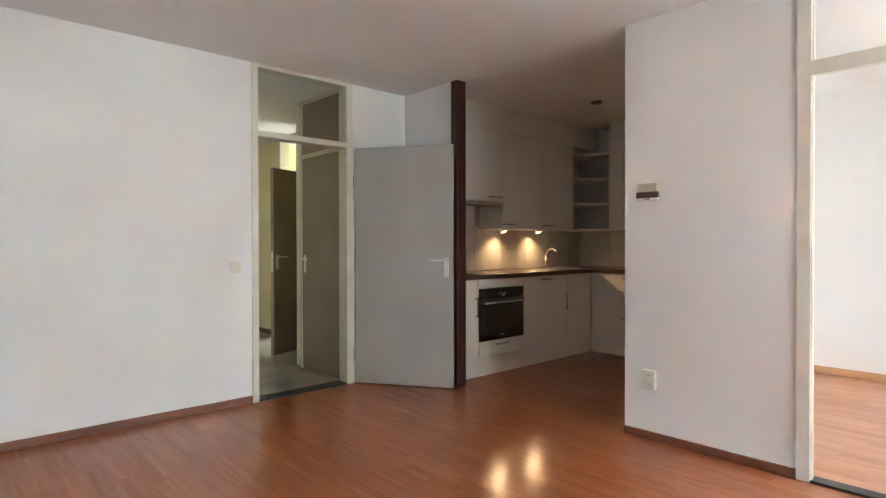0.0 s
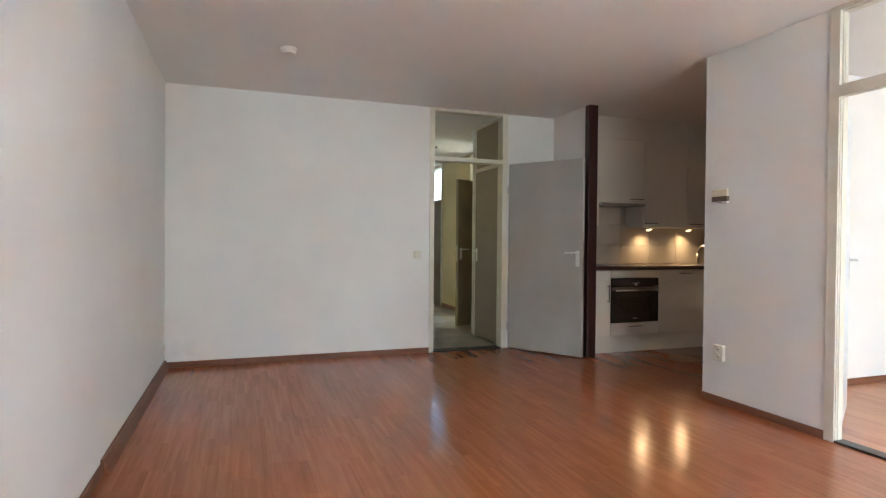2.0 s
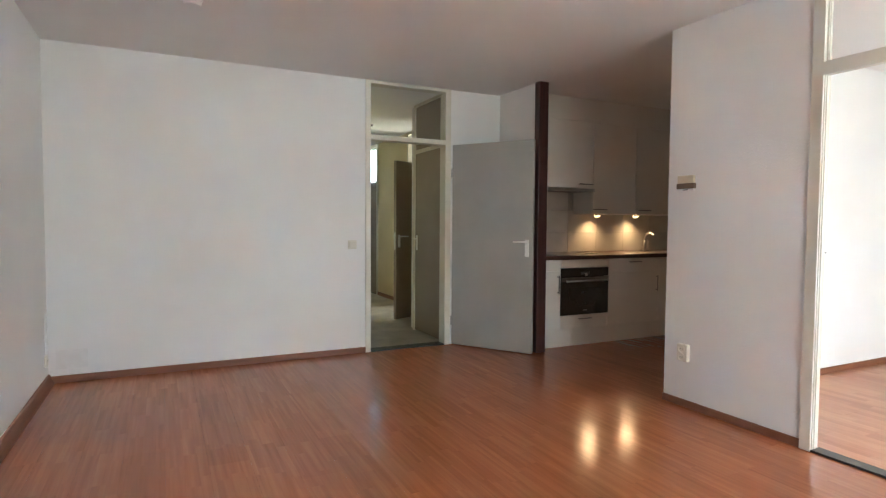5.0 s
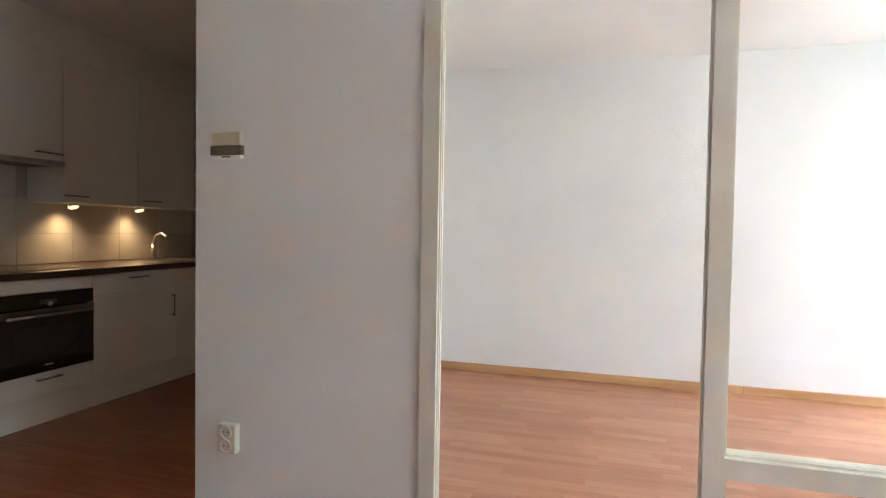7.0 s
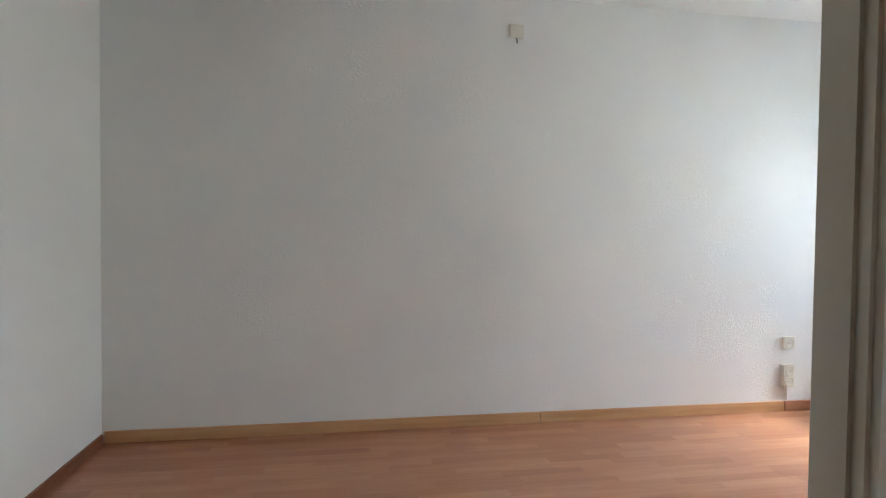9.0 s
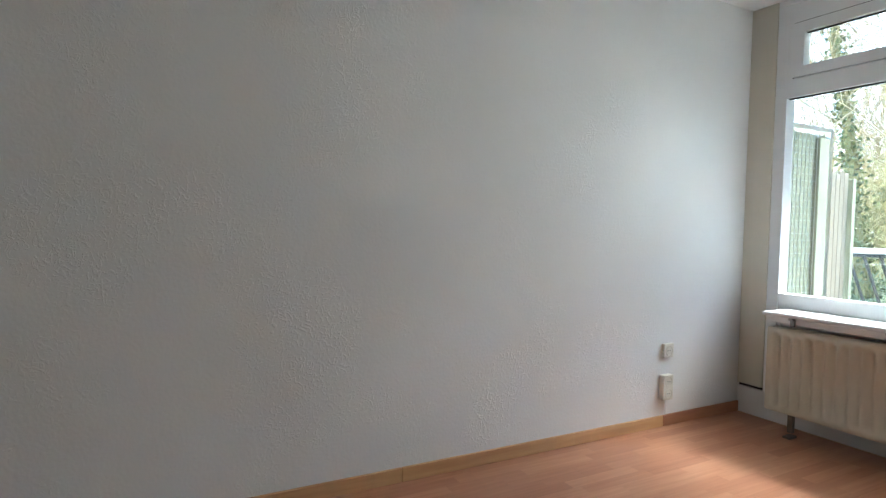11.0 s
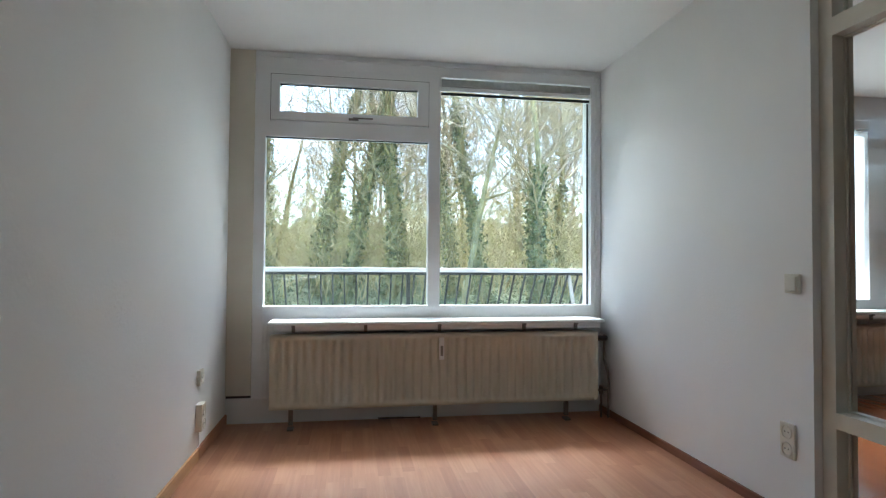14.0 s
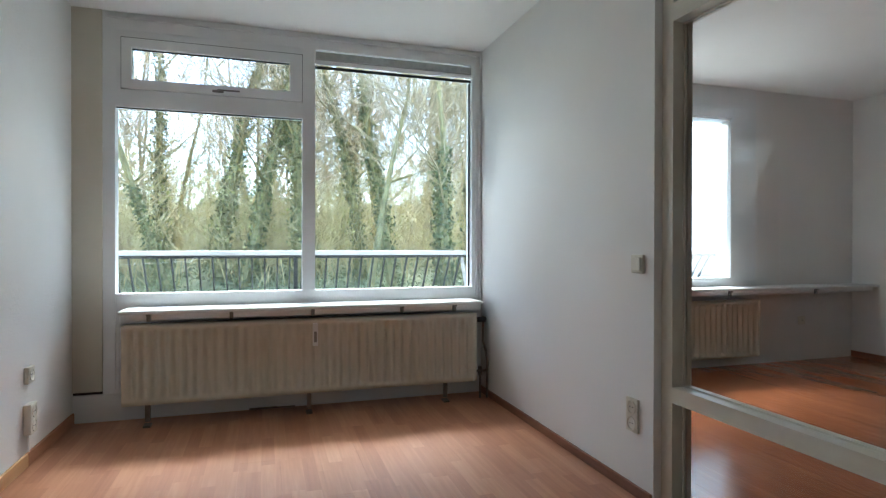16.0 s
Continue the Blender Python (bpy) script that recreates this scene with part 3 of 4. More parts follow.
rad = radiator("radiator", 0.243, 2.522, -4.775, 0.134, 0.626, "cream ribbed panel radiator under the window")
for x in (2.385, 1.42, 0.47):
    bm = box(bmesh.new(), x - 0.014, x + 0.014, -4.825, -4.80, 0.03, 0.16)
    box(bm, x - 0.02, x + 0.02, -4.84, -4.77, 0.0, 0.012)
    part("foot", bm, DARKSTEEL, rad, "dark steel radiator foot")
meter = part("heat_meter", rbox(1.366, 1.40, -4.775, -4.752, 0.45, 0.60, 0.003), WHITEPL, rad, "white heat cost meter")
part("meter_window", rbox(1.374, 1.392, -4.7525, -4.750, 0.475, 0.545, 0.0005, 1), mottled("meter_scale", (0.22, 0.21, 0.19), (0.32, 0.31, 0.28), 80, 0.3, None), meter)
valve = part("valve", rounded(rod(bmesh.new(), (0.238, -4.80, 0.575), (0.165, -4.80, 0.575), 0.02, 14), 0.003, 1), BLACK, rad, "black thermostatic valve")
bm = bmesh.new()
pts = [(0.185, -4.80, 0.60), (0.185, -4.80, 0.42), (0.165, -4.79, 0.34), (0.15, -4.80, 0.26), (0.15, -4.81, 0.0)]
for a, b in zip(pts, pts[1:]):
    rod(bm, a, b, 0.009, 8)
rod(bm, (0.238, -4.81, 0.2), (0.15, -4.81, 0.2), 0.009, 8)
rod(bm, (0.20, -4.82, 0.2), (0.20, -4.82, 0.0), 0.008, 8)
rod(bm, (0.20, -4.82, 0.17), (0.20, -4.82, 0.23), 0.016, 10)
part("pipe", bm, COPPER, rad, "dark heating pipe")


def window_sill(name, x0, x1, y0, y1, z, label, brackets):
    ob = thing(name, ((x0 + x1) / 2, y0, z), label, "window sill")
    part("board", rbox(x0, x1, y0, y1, z - 0.022, z, 0.006), PVC, ob)
    part("under_strip", rbox(x0 + 0.03, x1 - 0.03, y1 - 0.055, y1 - 0.040, z - 0.062, z - 0.0225, 0.003), PVC, ob, "white strip under the board")
    for x in brackets:
        bm = box(bmesh.new(), x - 0.012, x + 0.012, y0 + 0.005, y1 - 0.056, z - 0.034, z - 0.022)
        box(bm, x - 0.011, x + 0.011, y1 - 0.039, y1 - 0.024, z - 0.070, z - 0.0225)
        box(bm, x - 0.011, x + 0.011, y1 - 0.024, y1 - 0.006, z - 0.034, z - 0.0225)
        part("bracket", bm, DARKSTEEL, ob, "dark steel sill bracket")
    return ob


window_sill("window_sill", 0.212, 2.532, YW - 0.002, -4.728, 0.716, "white window sill board on steel brackets above the radiator", (2.37, 1.90, 1.40, 0.80, 0.42))
part("lower_trim", rbox(0.22, 2.52, YW - 0.003, YW + 0.010, 0.655, 0.69, 0.002), PVC, wf)
part("panel_trim", solid((2.575, 2.585, YW - 0.004, YW + 0.005, 0.2, 0.68), (2.60, 2.608, YW - 0.004, YW + 0.004, 0.2, 0.78)), PVC, wf)
# black block as shade in the gap under the column, and the worn edge of floor covering by the wall
gap = structure("column_gap", solid((2.672, RX, YW - 0.1, YW - 0.02, 0.168, 0.19)), BLACK, "black block as the shade in the gap below the pipe casing", "gap")
structure("floor_edge_strip", solid((1.62, 1.80, YW + 0.002, YW + 0.012, 0.0, 0.012), (1.50, 1.62, YW + 0.002, YW + 0.008, 0.0, 0.008)), COPPER, "broken remnant of skirting under the radiator", "skirting")

# vent handle, blind box and trims of the bedroom window
vent_handle = part("vent_handle", rounded(solid((1.96, 2.03, YW + 0.008, YW + 0.02, 2.118, 2.134), (1.86, 2.0, YW + 0.02, YW + 0.03, 2.128, 2.138)), 0.002, 1), DARKSTEEL, wf, "grey metal vent stay")
blind = thing("roller_blind", (0.79, YW, 2.40), "grey and white roller blind wound up at the window top", "blind")
part("cassette", rbox(0.215, 1.362, YW - 0.003, YW + 0.02, 2.40, 2.455, 0.004), mottled("grey_blind_fabric", (0.36, 0.37, 0.36), (0.44, 0.45, 0.44), 30, 0.7, (200, 0.2)), blind, "grey rolled fabric")
part("bottom_bar", rbox(0.215, 1.362, YW - 0.002, YW + 0.014, 2.37, 2.399, 0.003), PVC, blind, "white bottom bar")
for x in (0.207, 1.364):
    part("end_cap", rbox(x, x + 0.010, YW - 0.003, YW + 0.026, 2.37, 2.47, 0.002), WHITEPL, blind)
structure("window_gasket", solid((0.20, 1.366, YW - 0.041, YW - 0.036, 2.352, 2.372), (1.452, 2.602, YW - 0.041, YW - 0.03, 1.983, 1.99), (1.535, 2.508, YW - 0.031, YW - 0.022, 2.357, 2.365),
          (0.20, 0.208, YW - 0.077, YW - 0.06, 0.80, 2.352), (1.452, 1.4552, YW - 0.02, YW + 0.001, 2.10, 2.43), (2.5652, 2.569, YW - 0.02, YW + 0.001, 2.10, 2.43), (1.4552, 2.5652, YW - 0.02, YW + 0.001, 2.4252, 2.43)), BLACK, "black rubber glazing seal", "seal")
structure("window_trim", solid((0.135, 0.147, YW - 0.004, YW + 0.012, 0.72, H - 0.04), (0.165, 0.172, YW - 0.004, YW + 0.006, 0.72, H - 0.04), (0.147, 2.64, YW - 0.004, YW + 0.01, H - 0.04, H - 0.028)), PVC, "white window trim", "trim")

# living room window side
radiator("radiator", -2.65, -0.25, YL + 0.14, 0.1, 0.62, "cream ribbed panel radiator in the living room")
window_sill("window_sill", LX, -0.01, YL, YL + 0.27, 0.74, "long white window sill board in the living room", (-3.2, -2.2, -1.2, -0.3))
lb = thing("roller_blind", (-1.3, YL, 2.36), "white roller blind wound up in the living room", "blind")
part("cassette", rbox(-2.42, -0.11, YL + 0.011, YL + 0.04, 2.29, 2.37, 0.005), PVC, lb)

# ---- things: kitchen ----
KF = 1.632        # front of the base units
KU = 1.935        # front of the wall units
KX = 2.16         # front of the side run


def bar_handle(parent, p, q, out):
    """A slim bar handle from p to q, standing off along out."""
    p, q, out = Vector(p), Vector(q), Vector(out)
    bm = bmesh.new()
    d = (q - p).normalized()
    rod(bm, p + out * 0.028, q + out * 0.028, 0.005, 8)
    for e in (p + d * 0.012, q - d * 0.012):
        rod(bm, e, e + out * 0.028, 0.0045, 8)
    return smooth(part("handle", bm, DARKSTEEL, parent, "slim metal bar handle"))


def front_panel(unit, name, x0, x1, z0, z1, y, t=0.019):
    return part(name, rbox(x0 + 0.0015, x1 - 0.0015, y, y + t, z0 + 0.0015, z1 - 0.0015, 0.002), UNIT, unit)


OUT = (0, -1, 0)
u = thing("base_cabinet", (0.24, KF, 0), "narrow cream base cabinet beside the oven", "cabinet")
part("body", solid((0.112, 0.354, KF + 0.021, YB - 0.02, 0.187, 0.884)), UNIT, u)
d = front_panel(u, "door", 0.112, 0.354, 0.187, 0.775, KF)
bar_handle(d, (0.315, KF, 0.55), (0.315, KF, 0.73), OUT)
front_panel(u, "top_panel", 0.112, 0.354, 0.775, 0.883, KF)
u = thing("oven_cabinet", (0.655, KF, 0), "cream oven housing with a drawer below", "cabinet")
part("body", solid((0.356, 0.964, KF + 0.021, YB - 0.02, 0.187, 0.32), (0.356, 0.366, KF + 0.021, YB - 0.02, 0.32, 0.884), (0.944, 0.964, KF + 0.021, YB - 0.02, 0.32, 0.884)), UNIT, u)
d = front_panel(u, "drawer", 0.356, 0.964, 0.187, 0.322, KF)
bar_handle(d, (0.575, KF, 0.285), (0.735, KF, 0.285), OUT)
front_panel(u, "top_panel", 0.356, 0.964, 0.801, 0.883, KF)
u = thing("sink_cabinet", (1.33, KF, 0), "cream base cabinet with drawer and tall door", "cabinet")
part("body", solid((0.966, 1.699, KF + 0.021, YB - 0.02, 0.187, 0.884)), UNIT, u)
d = front_panel(u, "drawer", 0.966, 1.699, 0.745, 0.883, KF)
bar_handle(d, (1.25, KF, 0.845), (1.41, KF, 0.845), OUT)
d = front_panel(u, "door", 0.966, 1.699, 0.187, 0.745, KF)
bar_handle(d, (1.655, KF, 0.52), (1.655, KF, 0.69), OUT)
u = thing("corner_cabinet", (1.93, KF, 0), "plain cream corner base cabinet", "cabinet")
part("body", solid((1.701, KX - 0.002, KF + 0.021, YB - 0.02, 0.187, 0.884)), UNIT, u)
front_panel(u, "drawer_front", 1.701, KX - 0.02, 0.745, 0.883, KF)
front_panel(u, "door", 1.701, KX - 0.02, 0.187, 0.745, KF)
u = thing("drawer_cabinet", (KX, 1.3, 0), "cream drawer cabinet on the side run", "cabinet")
part("body", solid((KX + 0.021, RX - 0.02, 0.7, KF + 0.02, 0.187, 0.884)), UNIT, u)
for z0, z1 in ((0.187, 0.455), (0.455, 0.70), (0.70, 0.883)):
    d = part("drawer", rbox(KX, KX + 0.019, 0.702, KF - 0.012, z0 + 0.0015, z1 - 0.0015, 0.002), UNIT, u)
    bar_handle(d, (KX, 1.08, z1 - 0.05), (KX, 1.25, z1 - 0.05), (-1, 0, 0))
u = thing("base_cabinet", (KX, 0.35, 0), "cream base cabinet at the end of the side run", "cabinet")
part("body", solid((KX + 0.021, RX - 0.02, 0.01, 0.698, 0.187, 0.884)), UNIT, u)
d = part("door", rbox(KX, KX + 0.019, 0.012, 0.698, 0.189, 0.882, 0.002), UNIT, u)
bar_handle(d, (KX, 0.62, 0.62), (KX, 0.62, 0.8), (-1, 0, 0))
structure("kitchen_plinth", solid((0.112, KX + 0.05, KF + 0.05, KF + 0.066, 0, 0.185), (KX + 0.05, KX + 0.066, 0.01, KF + 0.066, 0, 0.185)), UNIT, "cream plinth under the kitchen cabinets", "plinth")

top = thing("worktop", (1.2, 1.9, 0.885), "dark brown L-shaped kitchen worktop", "worktop")
part("slab", rounded(solid((0.11, RX - 0.002, KF - 0.025, YB - 0.008, 0.886, 0.926)), 0.003, 2), COUNTER, top)
part("side_slab", rounded(solid((KX - 0.025, RX - 0.002, 0.004, KF - 0.026, 0.886, 0.926)), 0.003, 2), COUNTER, top)

oven = thing("oven", (0.655, KF, 0.325), "black built-in oven with a steel handle bar", "oven")
part("case", solid((0.368, 0.942, KF + 0.03, YB - 0.1, 0.33, 0.785)), BLACK, oven)
part("control_panel", rbox(0.357, 0.963, KF - 0.012, KF + 0.028, 0.712, 0.799, 0.003), BLACKGLASS, oven, "black control panel")
part("display", rbox(0.60, 0.71, KF - 0.0135, KF - 0.0115, 0.733, 0.758, 0.0004, 1), mottled("oven_display", (0.10, 0.11, 0.12), (0.16, 0.17, 0.18), 90, 0.3, None), oven, "grey display field")
part("knob", rounded(rod(bmesh.new(), (0.66, KF - 0.012, 0.732), (0.66, KF - 0.028, 0.732), 0.013, 20), 0.001, 1), STEEL, oven, "steel turning knob")
dr = part("oven_door", rbox(0.357, 0.963, KF - 0.014, KF + 0.028, 0.325, 0.708, 0.004), BLACKGLASS, oven, "black glass oven door")
part("steel_strip", rbox(0.357, 0.963, KF - 0.016, KF - 0.013, 0.665, 0.706, 0.001, 1), DARKSTEEL, dr)
bm = bmesh.new()
rod(bm, (0.385, KF - 0.055, 0.672), (0.925, KF - 0.055, 0.672), 0.009, 12)
for x in (0.42, 0.89):
    rod(bm, (x, KF - 0.013, 0.672), (x, KF - 0.055, 0.672), 0.007, 8)
smooth(part("door_handle", bm, STEEL, dr, "steel handle bar"))
part("oven_window", rbox(0.44, 0.87, KF - 0.0155, KF - 0.0135, 0.42, 0.60, 0.0005, 1), mottled("oven_window_glass", (0.015, 0.014, 0.013), (0.022, 0.02, 0.019), 3, 0.05, None), dr)
part("mark", solid((0.63, 0.68, KF - 0.0165, KF - 0.0155, 0.365, 0.373)), STEEL, dr, "small pale maker's mark bar")

# wall units
for x0, x1, z0, z1, hx, lab in ((0.407, 1.012, 1.626, 2.34, 0.90, "cream wall cabinet above the cooker hood"),
                                (1.014, 1.632, 1.358, 2.34, 1.10, "tall cream wall cabinet above the worktop"), (1.634, 2.25, 1.358, 2.34, 1.76, "tall cream wall cabinet above the sink")):
    u = thing("wall_cabinet", ((x0 + x1) / 2, KU, z0), lab, "cabinet", "wall cabinets in a row")
    part("body", solid((x0, x1, KU + 0.021, YB - 0.002, z0, z1)), UNIT, u)
    d = front_panel(u, "door", x0, x1, z0, z1, KU)
    if hx:
        bar_handle(d, (hx - 0.09, KU, z0 + 0.045), (hx + 0.09, KU, z0 + 0.045), OUT)
structure("kitchen_bulkhead", solid((0.112, 2.25, KU + 0.006, KU + 0.026, 2.343, H), (2.47, 2.49, 0.0, 1.6, 2.343, H)), UNIT, "cream filler boards between wall cabinets and ceiling", "filler")
ep = thing("cabinet_end_panel", (0.38, 2.1, 1.36), "narrow cream end panel beside the hood cabinet", "panel")
part("board", rbox(0.362, 0.405, KU - 0.002, YB - 0.008, 1.36, 2.34, 0.002), UNIT, ep)
hood = thing("cooker_hood", (0.70, KU, 1.56), "slim steel cooker hood below a wall cabinet", "cooker hood")
part("body", solid((0.41, 1.01, KU + 0.03, YB - 0.03, 1.598, 1.624)), STEEL, hood)
part("visor", rbox(0.408, 1.011, KU - 0.03, KU + 0.029, 1.592, 1.623, 0.003), STEEL, hood, "pull-out steel visor")
part("filter", solid(*[(0.45 + i * 0.03, 0.472 + i * 0.03, KU + 0.05, YB - 0.08, 1.592, 1.598) for i in range(17)]), DARKSTEEL, hood)

sh = thing("open_corner_shelf", (2.4, 1.9, 1.358), "grey open corner shelf between the wall cabinets", "shelf")
corner = [(2.254, KU + 0.02), (2.254, YB - 0.004), (RX - 0.004, YB - 0.004), (RX - 0.004, 1.615), (2.50, 1.615)]
GREYSHELF = mottled("grey_shelf_laminate", (0.56, 0.53, 0.49), (0.62, 0.59, 0.55), 3, 0.5, None)


def shelf_board(z, t):
    bm = bmesh.new()
    arc = [Vector((2.50, 1.615)).lerp(Vector((2.254, KU + 0.02)), i / 8) + Vector((0.06, 0.045)) * math.sin(math.pi * i / 8) for i in range(1, 8)]
    out = [Vector(c) for c in corner] + arc
    lo = [bm.verts.new((c.x, c.y, z)) for c in out]
    hi = [bm.verts.new((c.x, c.y, z + t)) for c in out]
    bm.faces.new(lo[::-1])
    bm.faces.new(hi)
    for i in range(len(out)):
        j = (i + 1) % len(out)
        bm.faces.new((lo[i], lo[j], hi[j], hi[i]))
    return bm


for z in (1.358, 1.66, 1.95, 2.235):
    part("shelf_board", shelf_board(z, 0.018), UNIT, sh)
part("side_panel", solid((2.253, 2.27, KU + 0.03, YB - 0.005, 1.376, 2.235)), GREYSHELF, sh)
part("side_panel", solid((2.5, RX - 0.005, 1.617, 1.634, 1.376, 2.235)), GREYSHELF, sh)
part("back_panel", solid((2.27, RX - 0.02, YB - 0.02, YB - 0.006, 1.376, 2.235), (RX - 0.02, RX - 0.006, 1.634, YB - 0.02, 1.376, 2.235)), GREYSHELF, sh)
structure("shelf_filler", solid((2.25, RX, KU + 0.03, YB, 2.343, H)), UNIT, "cream filler above the corner shelf", "filler")
u = thing("wall_cabinet", (2.49, 0.8, 1.358), "cream wall cabinet on the side wall", "cabinet")
part("body", solid((2.511, RX - 0.002, 0.01, 1.61, 1.358, 2.34)), UNIT, u)
for y0, y1 in ((0.012, 0.81), (0.812, 1.608)):
    d = part("door", rbox(2.49, 2.509, y0, y1, 1.36, 2.338, 0.002), UNIT, u)
    bar_handle(d, (2.49, y0 + 0.3, 1.40), (2.49, y0 + 0.48, 1.40), (-1, 0, 0))

# under-cabinet spots
SPOTGLOW = lamp_glow("warm_spot_glow", (1.0, 0.66, 0.28), 0.05)
for x in (1.235, 1.825):
    sp = thing("under_cabinet_spot", (x, 2.12, 1.34), "small lit warm spot under the wall cabinet", "spot lamp", "spots under the wall cabinets")
    bm = bmesh.new()
    rod(bm, (x, 2.12, 1.357), (x, 2.112, 1.334), 0.026, 20, 0.038)
    smooth(part("housing", bm, STEEL, sp))
    bm = bmesh.new()
    rod(bm, (x, 2.112, 1.334), (x, 2.110, 1.328), 0.033, 20, 0.030)
    part("lens", bm, SPOTGLOW, sp, "glowing warm lens")
    la = new("spot_light", bpy.data.lights.new("spot_light", "SPOT"))
    la.data.energy, la.data.color, la.data.spot_size, la.data.spot_blend, la.data.shadow_soft_size = 0.30, (1.0, 0.60, 0.28), radians(150), 1.0, 0.05
    la.matrix_world = look((x, 2.185, 1.322), (x, 2.0, 0.95))

# tap and sink
tap = thing("kitchen_tap", (2.0, 2.14, 0.926), "chrome mixer tap at the sink", "tap")
bm = bmesh.new()
rod(bm, (2.0, 2.14, 0.926), (2.0, 2.14, 1.06), 0.02, 14, 0.016)
smooth(part("body", bm, STEEL, tap))
bm = bmesh.new()
pts = [(2.0, 2.14, 1.05), (1.99, 2.10, 1.13), (1.985, 2.04, 1.15), (1.98, 1.98, 1.12)]
for a, b in zip(pts, pts[1:]):
    rod(bm, a, b, 0.011, 10)
part("spout", bm, STEEL, tap)
part("tap_lever", rbox(1.988, 2.055, 2.128, 2.15, 1.062, 1.076, 0.003), STEEL, tap)
sink = thing("sink", (2.05, 1.9, 0.926), "stainless steel sink set in the worktop", "sink")
bm = bmesh.new()
for q in ((1.62, 2.1, 1.72, 1.75, 0.926, 0.931), (1.62, 2.1, 2.07, 2.10, 0.926, 0.931), (1.62, 1.65, 1.75, 2.07, 0.926, 0.931), (2.07, 2.1, 1.75, 2.07, 0.926, 0.931)):
    box(bm, *q)
part("rim", bm, STEEL, sink)
part("basin", solid((1.65, 2.07, 1.75, 2.07, 0.9262, 0.9275)), DARKSTEEL, sink)
hob = thing("hob", (0.66, 1.9, 0.926), "flat glass ceramic hob with a steel rim", "hob")
part("glass", rbox(0.37, 0.94, 1.71, 2.17, 0.926, 0.931, 0.001), BLACKGLASS, hob)
part("rim", solid((0.36, 0.37, 1.70, 2.18, 0.926, 0.933), (0.94, 0.95, 1.70, 2.18, 0.926, 0.933), (0.37, 0.94, 1.70, 1.71, 0.926, 0.933), (0.37, 0.94, 2.17, 2.18, 0.926, 0.933)), STEEL, hob)
hole = thing("ceiling_spot", (1.544, 1.187, H), "dark unlit recessed ceiling spot", "ceiling lamp")
bm = bmesh.new()
rod(bm, (1.544, 1.187, H), (1.544, 1.187, H - 0.012), 0.055, 24, 0.05)
part("ring", bm, BRONZE, hole)
# tiled splashback
tb = structure("splashback", solid((0.11, RX - 0.004, YB - 0.006, YB, 0.926, 1.60), (RX - 0.006, RX, 0.004, YB - 0.006, 0.926, 1.36)), GROUT, "cream tiled kitchen splashback", "splashback")


def tile_mesh(w, h):
    bm = rbox(0, w, -0.006, 0, 0, h, 0.0015, 1)
    me = bpy.data.meshes.new("tile")
    bm.to_mesh(me)
    bm.free()
    me.materials.append(TILE)
    return me


TW = 0.4145
for z0, z1, last in ((0.929, 1.142, 6.6), (1.144, 1.394, 6.6), (1.396, 1.598, 2.15)):
    TM = tile_mesh(TW - 0.003, z1 - z0)
    for i in range(int(last)):
        ob = new("tile", TM)
        ob.parent, ob.location = tb, (0.109 + i * TW, YB - 0.006, z0)
    if last > 3:
        for i in range(5):
            ob = new("tile", TM)
            ob.parent, ob.matrix_local = tb, pose(RX - 0.006, YB - 0.05 - i * TW, z0, 0, 0, -90)

# ---- things: hall ----
dk = thing("hall_cupboard_door", (-0.55, 2.78, 0), "taupe closed door in a cream frame with a panel above", "door")
part("leaf", rbox(-0.575, -0.54, 2.44, 3.12, 0.01, 2.03, 0.002), DARKDOOR, dk)
part("frame", solid((-0.585, -0.535, 2.40, 2.438, 0, H), (-0.585, -0.535, 3.122, 3.16, 0, H), (-0.585, -0.535, 2.438, 3.122, 2.033, 2.07), (-0.585, -0.535, 2.438, 3.122, H - 0.03, H)), CREAM, dk)
part("top_panel", solid((-0.568, -0.548, 2.438, 3.122, 2.07, H - 0.03)), DARKDOOR, dk)
part("handle_plate", rbox(-0.583, -0.575, 3.05, 3.085, 0.93, 1.1, 0.003), WHITEPL, dk)
bm = bmesh.new()
rod(bm, (-0.583, 3.067, 1.06), (-0.625, 3.067, 1.06), 0.009)
rod(bm, (-0.625, 3.072, 1.06), (-0.625, 2.95, 1.06), 0.009)
part("lever", bm, WHITEPL, dk)
fd = door_leaf("hall_side_door", 0.74, 2.03, 0.04, DARKDOOR, "taupe flush door standing ajar in the hall")
fd.matrix_world = pose(0.12, 4.18, 0, 0, 0, 205)
sf = structure("door_frame_side", solid((0.1, 0.235, 4.15, 4.2, 0, H), (0.1, 0.235, 4.95, 5.0, 0, H), (0.1, 0.235, 4.2, 4.95, 2.03, 2.08), (0.1, 0.235, 4.2, 4.95, H - 0.03, H)), CREAM, "cream side door frame in the hall", "door frame")
part("pane", box(bmesh.new(), 0.165, 0.171, 4.2, 4.95, 2.08, H - 0.03), GLASS, sf)
structure("door_frame_front", solid((0.1, 0.235, 6.3, 6.35, 0, H), (0.1, 0.235, 7.15, 7.2, 0, H), (0.1, 0.235, 6.35, 7.15, H - 0.06, H)), CREAM, "cream front door frame", "door frame")
fr = thing("front_door", (0.15, 6.75, 0), "dark front door with a frosted upper window", "door")
part("leaf", rbox(0.13, 0.175, 6.352, 7.148, 0.01, 1.95, 0.002), DARKDOOR, fr)
# added strip, closes the gap under the leaf against leaking light
part("sill", rbox(0.12, 0.185, 6.352, 7.148, 0.0, 0.0095, 0.002), BLACK, fr, "dark strip added to block light under the door")
part("window", box(bmesh.new(), 0.15, 0.158, 6.352, 7.148, 1.95, 2.525), FROST, fr, "frosted glass light")
